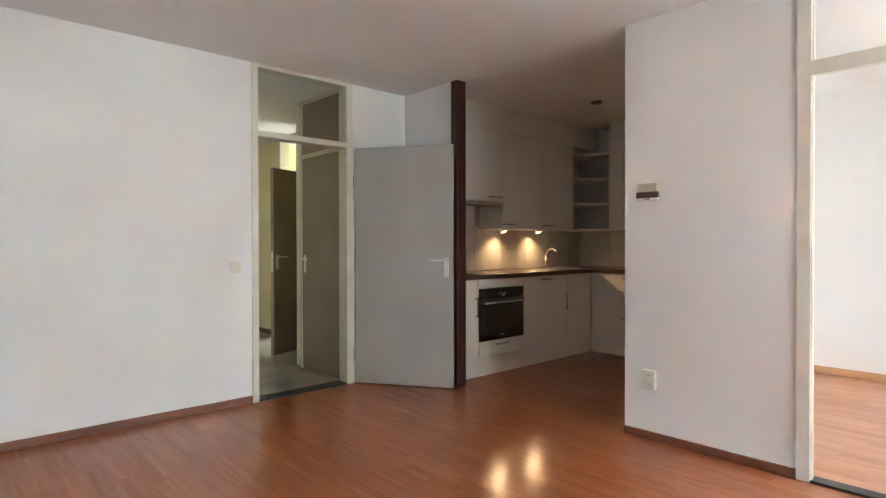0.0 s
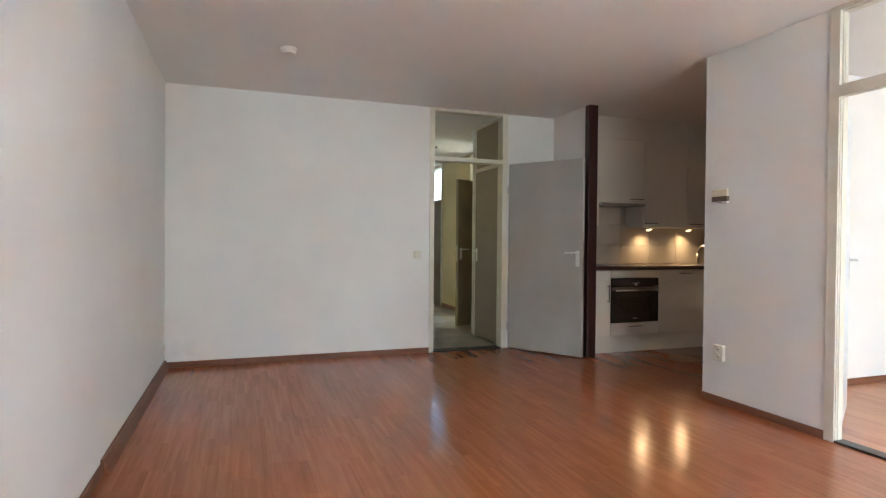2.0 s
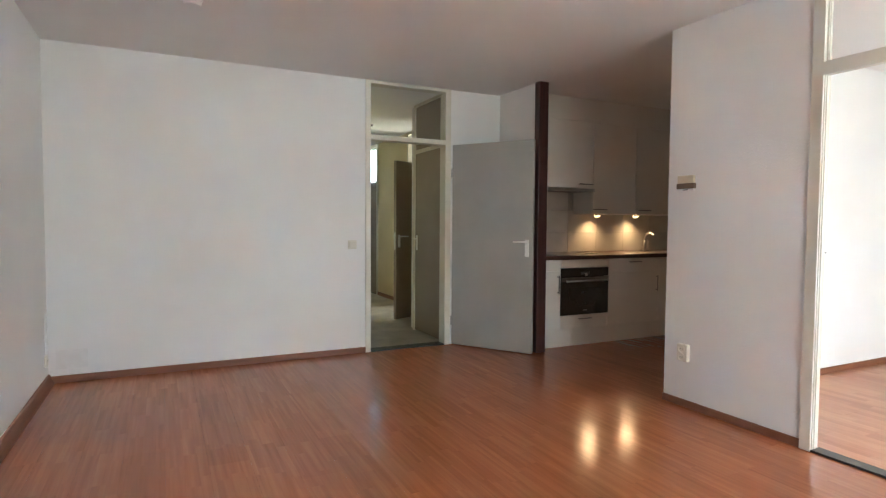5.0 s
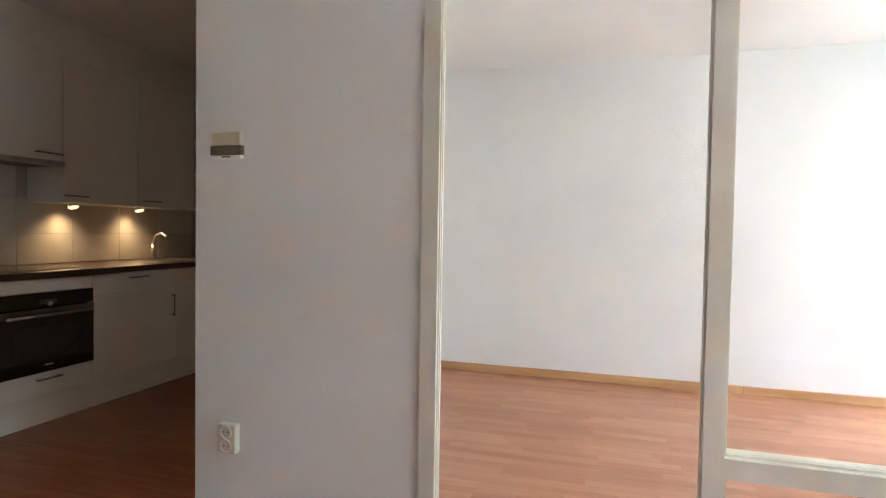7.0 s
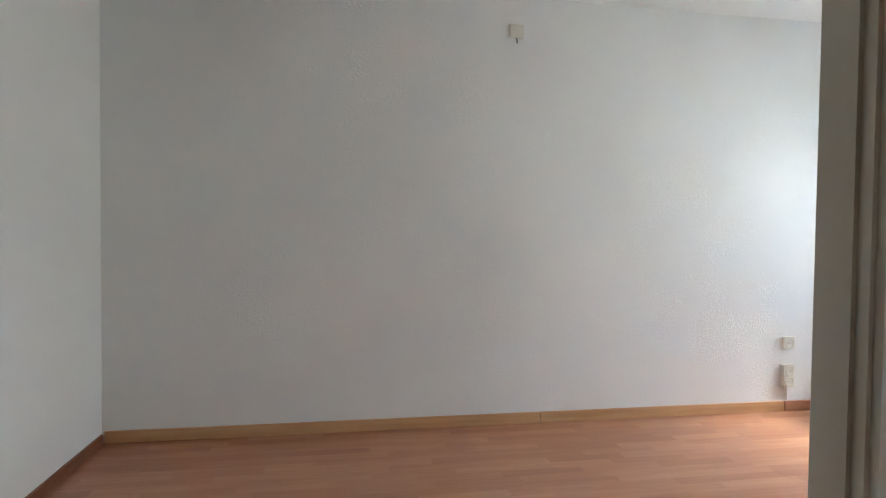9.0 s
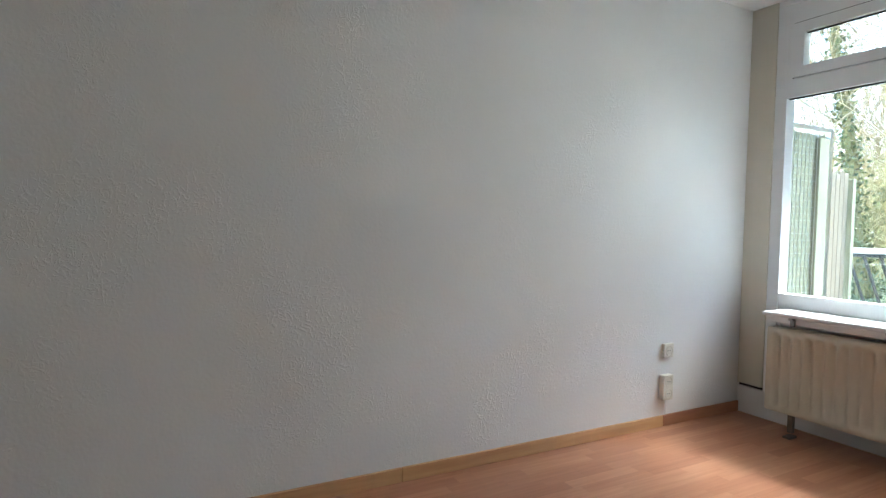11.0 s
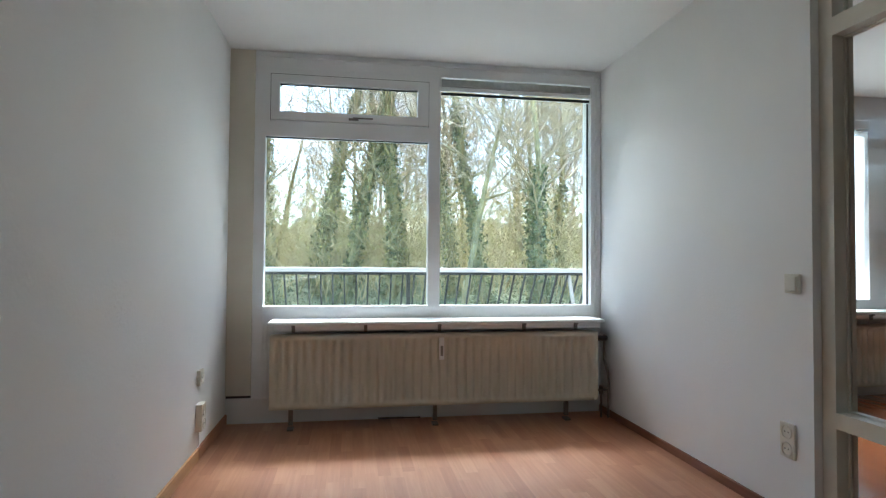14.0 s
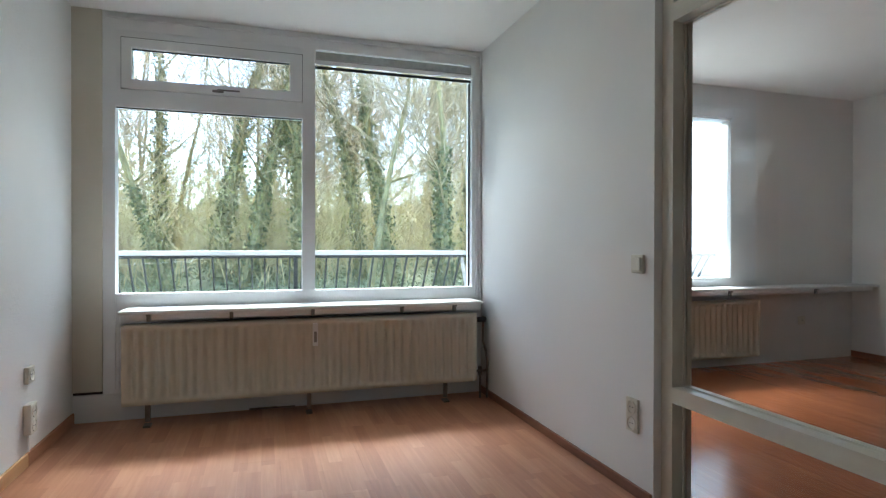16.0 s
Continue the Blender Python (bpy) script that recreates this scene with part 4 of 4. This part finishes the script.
structure("baseboard_hall", rbox(0.106, 0.12, 5.0, 6.3, 0, 0.06, 0.003), SKIRT, "brown hall skirting board", "skirting")
hs = thing("ceiling_spot", (-0.62, 4.6, H), "dark ceiling rose in the hall", "ceiling lamp")
part("ring", rod(bmesh.new(), (-0.62, 4.6, H), (-0.62, 4.6, H - 0.02), 0.05, 20, 0.04), BRONZE, hs)
for ob in bpy.data.objects:
    if ob.name.split(".")[0] in ("pane", "window"):
        ob.visible_shadow = False

# ---- outside ----
GROUND = mottled("ivy_ground", (0.09, 0.11, 0.045), (0.20, 0.19, 0.10), 2.0, 0.9, (12, 0.8))
SLAB = mottled("balcony_concrete", (0.32, 0.31, 0.29), (0.40, 0.39, 0.37), 3, 0.85)
WHITEWALL = mottled("white_balcony_wall", (0.72, 0.74, 0.75), (0.78, 0.80, 0.81), 1.5, 0.7)
BARK = mottled("mossy_bark", (0.17, 0.145, 0.068), (0.32, 0.27, 0.13), 5, 0.9, (25, 0.8))
TWIG = mottled("pale_twigs", (0.26, 0.20, 0.11), (0.42, 0.33, 0.20), 2, 0.85, None)
SHRUBTWIG = mottled("yellow_green_twigs", (0.36, 0.29, 0.14), (0.52, 0.43, 0.23), 1.5, 0.85, None)
BOARD = grained("weathered_boards", (0.15, 0.125, 0.085), (0.25, 0.215, 0.15), 0.8)
PALEBOARD = grained("pale_green_board", (0.19, 0.195, 0.13), (0.27, 0.27, 0.18), 0.75)
RAILPAINT = mottled("dark_rail_paint", (0.02, 0.022, 0.02), (0.04, 0.042, 0.038), 6, 0.7)


def leafy(name, a, c):
    m, t, b = material(name)
    geo = t.nodes.new("ShaderNodeNewGeometry")
    r = t.nodes.new("ShaderNodeValToRGB")
    r.color_ramp.elements[0].color, r.color_ramp.elements[1].color = (*a, 1), (*c, 1)
    t.links.new(geo.outputs["Random Per Island"], r.inputs[0])
    t.links.new(r.outputs[0], b.inputs["Base Color"])
    b.inputs["Roughness"].default_value = 0.5
    return m


IVY = leafy("ivy_leaves", (0.05, 0.062, 0.024), (0.19, 0.20, 0.075))
BUDS = leafy("spring_leaves", (0.27, 0.25, 0.07), (0.45, 0.41, 0.14))
GROUNDIVY = leafy("ground_ivy_leaves", (0.09, 0.115, 0.055), (0.26, 0.28, 0.15))

structure("balcony_slab", solid((-6, 5, -7.15, YL - 0.151, -0.25, -0.1), (PX, 5, YL - 0.151, YW - 0.151, -0.25, -0.1)), SLAB, "concrete balcony floor", "balcony")
# unseen slab added overhead, keeps high sky light off the floors
structure("balcony_slab_above", solid((-6, 5, -6.2, YL - 0.151, 2.76, 2.92), (PX, 5, YL - 0.151, YW - 0.151, 2.76, 2.92)), SLAB, "unseen concrete slab added above to cut the daylight", "balcony")
structure("wall_balcony_side", rbox(-4.05, -3.92, -7.7, YL - 0.152, -0.1, 2.75, 0.004), WHITEWALL, "white dividing wall of the balcony", "wall")


def ground_height(x, y):
    d = -y - 7.2
    return -1.5 + 0.15 * min(max(d, 0), 14) + 0.25 * noise.noise((x * 0.15, y * 0.15, 0)) if d > 0 else -1.6


bm = bmesh.new()
xs = [-2000, -400, -120] + [-60 + 3 * i for i in range(41)] + [120, 400, 2000]
ys = [2000, 300, 40, 8] + [-7.2 - 1.2 * i for i in range(24)] + [-60, -150, -500, -2000]
grid = [[bm.verts.new((x, y, ground_height(x, y))) for x in xs] for y in ys]
for a, b in zip(grid, grid[1:]):
    for i in range(len(xs) - 1):
        bm.faces.new((a[i], a[i + 1], b[i + 1], b[i]))
ground = structure("ground", bm, GROUND, "sloping woodland ground covered with ivy", "ground")

# balcony railing
RY = -6.95
rail = thing("balcony_railing", (0, RY, -0.1), "dark steel balcony railing with a pale top rail", "railing")
part("top_rail", rbox(-5.9, 4.9, RY - 0.03, RY + 0.03, 1.012, 1.058, 0.006), mottled("pale_top_rail", (0.48, 0.48, 0.47), (0.56, 0.56, 0.55), 5, 0.5), rail, "pale grey top rail")
part("under_rail", solid((-5.9, 4.9, RY - 0.022, RY + 0.022, 0.982, 1.012)), RAILPAINT, rail, "dark flat bar")
LEAN = radians(35)
part("bottom_rail", solid((-5.9, 4.9, RY - 0.60, RY - 0.56, 0.16, 0.19)), RAILPAINT, rail)
bm = box(bmesh.new(), -0.008, 0.008, -0.012, 0.012, -0.98, 0)
bar_me = bpy.data.meshes.new("bar")
bm.to_mesh(bar_me)
bm.free()
bar_me.materials.append(RAILPAINT)
for i in range(int(10.6 / 0.123)):
    ob = new("bar", bar_me)
    ob.parent, ob.location, ob.rotation_euler = rail, (-5.8 + i * 0.123, 0, 1.09), (-LEAN, 0, 0)
for x in (-5.85, -2.2, 1.4, 4.85):
    part("bracket", solid((x - 0.02, x + 0.02, RY - 0.56, RY + 0.0, -0.02, 0.02), (x - 0.02, x + 0.02, RY - 0.02, RY + 0.02, -0.1, 0.985)), RAILPAINT, rail)
bm = bmesh.new()
rod(bm, (-0.62, RY - 0.08, -0.1), (-0.42, RY - 0.05, 0.98), 0.022, 8)
part("brace", bm, mottled("grey_brace", (0.4, 0.4, 0.39), (0.48, 0.48, 0.47), 5, 0.6), rail, "pale grey slanting brace")

# screens at the end of the balcony
scr = thing("mesh_screen", (3.02, -5.85, -0.1), "pale board screen covered with steel wire mesh", "screen")
part("board", rbox(3.02, 3.05, -6.215, -5.3, -0.1, 1.93, 0.003), PALEBOARD, scr)
part("edge_board", rbox(2.985, 3.018, -6.22, -6.09, -0.1, 1.9, 0.003), PALEBOARD, scr)
part("frame", solid((2.985, 3.018, -6.26, -6.222, -0.1, 1.98), (2.985, 3.018, -5.27, -5.24, -0.1, 1.98), (2.985, 3.018, -6.222, -5.27, 1.955, 1.98)), STEEL, scr)
bm = bmesh.new()
for i in range(2, 19):
    box(bm, 2.998, 3.002, -6.18 + 0.05 * i - 0.0015, -6.18 + 0.05 * i + 0.0015, -0.1, 1.955)
for i in range(41):
    box(bm, 3.002, 3.006, -6.085, -5.27, -0.08 + 0.05 * i - 0.0015, -0.08 + 0.05 * i + 0.0015)
part("wire_mesh", bm, STEEL, scr, "galvanised wire mesh")
fence = thing("board_fence", (3.05, -6.6, -0.1), "weathered vertical board fence", "fence")
for i in range(5):
    y = -6.29 - i * 0.062
    part("board", rbox(3.03, 3.045, y - 0.059, y, -0.1, 1.68 - 0.014 * (i % 3), 0.003), BOARD, fence)
part("crossbar", solid((3.046, 3.08, -6.6, -6.29, 0.4, 0.47), (3.046, 3.08, -6.6, -6.29, 1.3, 1.37)), BOARD, fence)
part("post", rbox(3.0, 3.045, -6.66, -6.612, -0.1, 1.62, 0.004), PALEBOARD, fence)
cl = thing("clothes_line", (1.9, -6.6, 0.9), "thin white clothes line along the balcony", "clothes line")
part("line", rod(rod(bmesh.new(), (3.03, -6.6, 0.93), (2.35, -6.6, 0.965), 0.0014, 5), (2.35, -6.6, 0.965), (2.35, RY + 0.02, 1.0), 0.0014, 5), mottled("grey_cord", (0.42, 0.42, 0.41), (0.5, 0.5, 0.49), 20, 0.7, None), cl)


def tubes(segments, sides):
    """Verts and faces of tapering tubes."""
    verts, faces = [], []
    for p, q, r1, r2 in segments:
        r1, r2 = max(r1, 0.007), max(r2, 0.005)
        d = (q - p).normalized()
        a = d.cross(Vector((0.3, 0.9, 0.1)))
        a.normalize()
        b = d.cross(a)
        k = len(verts)
        for c, r in ((p, r1), (q, r2)):
            for i in range(sides):
                w = 2 * math.pi * i / sides
                verts.append(c + (a * math.cos(w) + b * math.sin(w)) * r)
        for i in range(sides):
            j = (i + 1) % sides
            faces.append((k + i, k + j, k + sides + j, k + sides + i))
    return verts, faces


def raw(name, verts, faces, mat, parent, label=""):
    me = bpy.data.meshes.new(name)
    me.from_pydata([tuple(v) for v in verts], [], faces)
    me.materials.append(mat)
    ob = new(name, me)
    ob.parent = parent
    if label:
        tagged(ob, label)
    return ob


def leaves(points, size, rng):
    verts, faces = [], []
    for c in points:
        n = Vector((rng.gauss(0, 1), rng.gauss(0, 1), rng.gauss(0, 0.7))).normalized()
        a = n.orthogonal().normalized()
        a.rotate(Matrix.Rotation(rng.uniform(0, 6.28), 3, n))
        b = n.cross(a)
        s = size * rng.uniform(0.6, 1.3)
        k = len(verts)
        verts += [c - a * s, c - b * s * 0.55 + n * s * 0.15, c + a * s, c + b * s * 0.55 + n * s * 0.15]
        faces.append((k, k + 1, k + 2, k + 3))
    return verts, faces


def grow(rng, p, d, r, length, depth, big, small, tips):
    """One limb of bent pieces, with its branches."""
    steps = 4 if depth > 1 else 3
    for i in range(steps):
        d = (d + Vector((rng.gauss(0, 0.14), rng.gauss(0, 0.14), rng.gauss(0.05, 0.10)))).normalized()
        q = p + d * (length / steps)
        r2 = r * (0.80 if depth > 0 else 0.6)
        (big if r > 0.03 else small).append((p, q, r, r2))
        p, r = q, r2
        if depth > 0:
            for _ in range(rng.choice((1, 1, 2)) if depth > 1 else rng.choice((1, 2, 2))):
                side = Vector((rng.gauss(0, 1), rng.gauss(0, 1), rng.gauss(0.35, 0.5))).normalized()
                e = (d * 0.75 + side * 0.8).normalized()
                grow(rng, p, e, r * rng.uniform(0.4, 0.6), length * rng.uniform(0.45, 0.7), depth - 1, big, small, tips)
    tips.append(p)


def tree(seed, height, radius, ivy_to, label, lean=0.05, fine=2):
    rng = random.Random(seed)
    t = thing("tree", (0, 0, 0), label, "tree", "trees of the wood")
    big, small, tips = [], [], []
    p, d, r = Vector((0, 0, -0.6)), Vector((rng.gauss(0, lean), rng.gauss(0, lean), 1)).normalized(), radius
    trunk = []
    n = 14
    for i in range(n):
        d = (d + Vector((rng.gauss(0, 0.06), rng.gauss(0, 0.06), 0.03))).normalized()
        q = p + d * (height / n)
        r2 = radius * (1 - 0.85 * (i + 1) / n)
        big.append((p, q, r, r2))
        trunk.append((p, q, r))
        if i > 3:
            for _ in range(rng.choice((1, 2, 2))):
                w = rng.uniform(0, 6.28)
                e = Vector((math.cos(w), math.sin(w), rng.uniform(0.35, 1.0))).normalized()
                grow(rng, q, e, r2 * rng.uniform(0.3, 0.5), height * rng.uniform(0.16, 0.30), fine, big, small, tips)
        p, r = q, r2
    raw("trunk", *tubes(big, 6), BARK, t, "mossy grey-green trunk and limbs")
    crown = raw("crown", *tubes(small, 3), TWIG, t, "bare fine twigs in early spring")
    pts = []
    for p, q, r in trunk:
        if p.z > ivy_to:
            break
        for _ in range(190):
            c = p.lerp(q, rng.random())
            w = rng.uniform(0, 6.28)
            k = r + abs(rng.gauss(0, 0.10)) * (1 - 0.4 * p.z / max(ivy_to, 1))
            pts.append(c + Vector((math.cos(w) * k, math.sin(w) * k, 0)))
    if pts:
        raw("ivy", *leaves(pts, 0.05, rng), IVY, t, "dark ivy climbing the trunk")
    return t


kinds = [tree(3, 10, 0.16, 6.5, "tall bare tree with ivy on its trunk"), tree(5, 10.5, 0.13, 2.5, "slender bare tree with some ivy"), tree(8, 9.5, 0.16, 7.5, "bare tree thickly wrapped in ivy"),
         tree(11, 9, 0.10, 0, "thin bare young tree with fine branches", 0.12), tree(14, 8, 0.11, 3.0, "bare spreading tree at the wood's edge", 0.15, 3)]
rng = random.Random(21)
placed = [(0, 2.95, -18.0), (2, 2.40, -17.2), (1, 3.9, -16.5), (0, 0.95, -17.5), (2, 0.0, -19.0), (2, -1.65, -15.5), (4, -3.2, -16.2), (1, -5.2, -19.5), (4, -4.3, -14.5), (3, -0.7, -20.5),
          (3, 1.7, -21), (0, 5.6, -17.5), (2, 7.2, -16.0), (1, 8.8, -18.5), (4, 6.4, -20.5), (0, 10.6, -17.0), (2, 13, -19), (3, 4.8, -22), (4, -2.4, -13.2), (3, -5.6, -13.8), (4, -9.5, -14.6), (3, 4.6, -14.2), (3, -0.5, -14.0), (4, -7.5, -14.8), (3, 8.0, -14.4), (4, 10.5, -14.8), (1, -7.4, -17.5), (0, -9.2, -20), (4, -6.2, -22), (3, -2.6, -23.5), (1, 2.2, -25), (0, 4.5, -19.8), (1, 3.4, -20.6), (0, 1.95, -19.6), (0, -0.95, -17.6)]
for _ in range(26):
    placed.append((rng.choice((0, 1, 3, 3, 4)), rng.uniform(-26, 26), rng.uniform(-40, -23)))
seen = set()
for k, x, y in placed:
    m = pose(x, y, ground_height(x, y), 0, 0, rng.uniform(0, 360))
    s = rng.uniform(0.9, 1.12)
    if k in seen:
        ob = copy_thing(kinds[k], m)
    else:
        seen.add(k)
        ob = kinds[k]
        ob.matrix_world = m
    ob.scale = (s, s, s)

# undergrowth: thickets of thin shoots with the first leaves
rng = random.Random(77)
shoots, pts = [], []
for _ in range(4600):
    y = -17.0 - 22 * rng.random() ** 1.2
    x = rng.uniform(-18, 20) * (1 + (-y - 13) / 30)
    p = Vector((x, y, ground_height(x, y) - 0.05))
    d = Vector((rng.gauss(0, 0.4), rng.gauss(0, 0.4), 1)).normalized()
    r, l = rng.uniform(0.010, 0.018), rng.uniform(0.4, 0.95) * (1 + (-y - 17) / 26)
    for i in range(4):
        q = p + d * l
        shoots.append((p, q, r, r * 0.7))
        for _ in range(3):
            e = (d + Vector((rng.gauss(0, 0.9), rng.gauss(0, 0.9), rng.gauss(0.1, 0.4)))).normalized()
            m_ = q + e * rng.uniform(0.3, 0.9)
            shoots.append((q, m_, r * 0.5, r * 0.2))
            if rng.random() < 0.5:
                pts.append(m_ + Vector((rng.gauss(0, 0.1), rng.gauss(0, 0.1), rng.gauss(0, 0.1))))
                pts.append(q.lerp(m_, rng.random()) + Vector((rng.gauss(0, 0.1), rng.gauss(0, 0.1), rng.gauss(0, 0.1))))
        p, r = q, r * 0.7
        d = (d + Vector((rng.gauss(0, 0.25), rng.gauss(0, 0.25), 0))).normalized()
tagged(raw("undergrowth", *tubes(shoots, 3), SHRUBTWIG, None), "thicket of thin yellow-green shoots", "undergrowth", "", "stuff")
tagged(raw("spring_leaves", *leaves(pts, 0.045, rng), BUDS, None), "small fresh leaves on the thicket", "leaves", "", "stuff")
pts = []
for _ in range(44000):
    y = -7.6 - 14 * rng.random()
    x = rng.uniform(-11, 12)
    pts.append(Vector((x, y, ground_height(x, y) + abs(rng.gauss(0.03, 0.07)))))
tagged(raw("ground_ivy", *leaves(pts, 0.042, rng), GROUNDIVY, None), "ivy and low weeds covering the slope", "ground cover", "", "stuff")

# a far treeline closing the view, its haze put into the pale colour
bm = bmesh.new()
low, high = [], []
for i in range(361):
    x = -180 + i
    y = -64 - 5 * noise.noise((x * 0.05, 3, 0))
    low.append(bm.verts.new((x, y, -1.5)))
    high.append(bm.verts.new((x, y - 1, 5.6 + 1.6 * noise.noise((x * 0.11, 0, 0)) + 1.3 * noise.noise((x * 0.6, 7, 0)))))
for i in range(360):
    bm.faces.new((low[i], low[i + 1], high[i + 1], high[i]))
structure("backdrop", bm, mottled("haze_pale_wood", (0.42, 0.37, 0.25), (0.58, 0.52, 0.36), 0.9, 0.95, None), "hazy far edge of the wood", "backdrop")

# the wood behind: slim bare stems with their branches
rng = random.Random(99)
stems = []
for _ in range(330):
    y = -19 - 26 * rng.random()
    x = rng.uniform(-20, 21) * (1 + (-y - 19) / 40)
    p = Vector((x, y, ground_height(x, y) - 0.1))
    d = Vector((rng.gauss(0, 0.08), rng.gauss(0, 0.08), 1)).normalized()
    r, h = rng.uniform(0.03, 0.10), rng.uniform(6, 12)
    for i in range(9):
        d = (d + Vector((rng.gauss(0, 0.07), rng.gauss(0, 0.07), 0.02))).normalized()
        q = p + d * h / 9
        stems.append((p, q, r, r * 0.85))
        for _ in range(4 if i > 1 else 1):
            e = (d * 0.6 + Vector((rng.gauss(0, 0.8), rng.gauss(0, 0.8), rng.gauss(0.2, 0.3)))).normalized()
            a = p.lerp(q, rng.random())
            l = rng.uniform(0.8, 2.4)
            rr = min(r * 0.4, 0.03)
            for _ in range(3):
                b = a + e * l / 3
                stems.append((a, b, rr, rr * 0.65))
                for _ in range(2):
                    f = (e + Vector((rng.gauss(0, 0.6), rng.gauss(0, 0.6), rng.gauss(0.15, 0.4)))).normalized()
                    stems.append((b, b + f * l * 0.45, rr * 0.5, rr * 0.2))
                a, rr = b, rr * 0.65
                e = (e + Vector((rng.gauss(0, 0.25), rng.gauss(0, 0.25), rng.gauss(0.08, 0.15)))).normalized()
        p, r = q, r * 0.85
tagged(raw("far_wood", *tubes(stems, 3), TWIG, None), "dense bare wood of slim stems behind", "wood", "", "stuff")

# ---- floor planks ----
PW, PL = 0.198, 1.29


def plank_mesh(cache, w, l):
    key = (round(w, 3), round(l, 3))
    if key not in cache:
        bm = bmesh.new()
        g, c = 0.0001, 0.0003
        lo = [bm.verts.new((x, y, -0.009)) for x, y in ((g, g), (w - g, g), (w - g, l - g), (g, l - g))]
        mid = [bm.verts.new((x, y, -c)) for x, y in ((g, g), (w - g, g), (w - g, l - g), (g, l - g))]
        hi = [bm.verts.new((x, y, 0)) for x, y in ((g + c, g + c), (w - g - c, g + c), (w - g - c, l - g - c), (g + c, l - g - c))]
        bm.faces.new(hi)
        for i in range(4):
            j = (i + 1) % 4
            bm.faces.new((lo[i], lo[j], mid[j], mid[i]))
            bm.faces.new((mid[i], mid[j], hi[j], hi[i]))
        me = bpy.data.meshes.new("plank")
        bm.to_mesh(me)
        bm.free()
        cache[key] = me
    return cache[key]


def lay_planks(parent, mat, x0, x1, y0, y1, first):
    cache = {}
    n = 0
    x = x0
    while x < x1 - 0.005:
        w = min(PW, x1 - x)
        y = y0
        l = PL * ((first + n * 0.37) % 1.0)
        l = max(l, 0.2)
        while y < y1 - 0.005:
            l = min(l, y1 - y)
            me = plank_mesh(cache, w, l)
            if not me.materials:
                me.materials.append(mat)
            ob = new("plank", me)
            ob.parent = parent
            ob.location = (x, y, 0)
            y += l
            l = PL
        x += w
        n += 1


lay_planks(floor_living, LAM, LX, 0.0, YL, YB, 0.3)
lay_planks(floor_living, LAM, 0.0, RX, 0.0, YB, 0.55)
lay_planks(floor_bedroom, LAM_BED, 0.04, RX, YW, -0.088, 0.8)
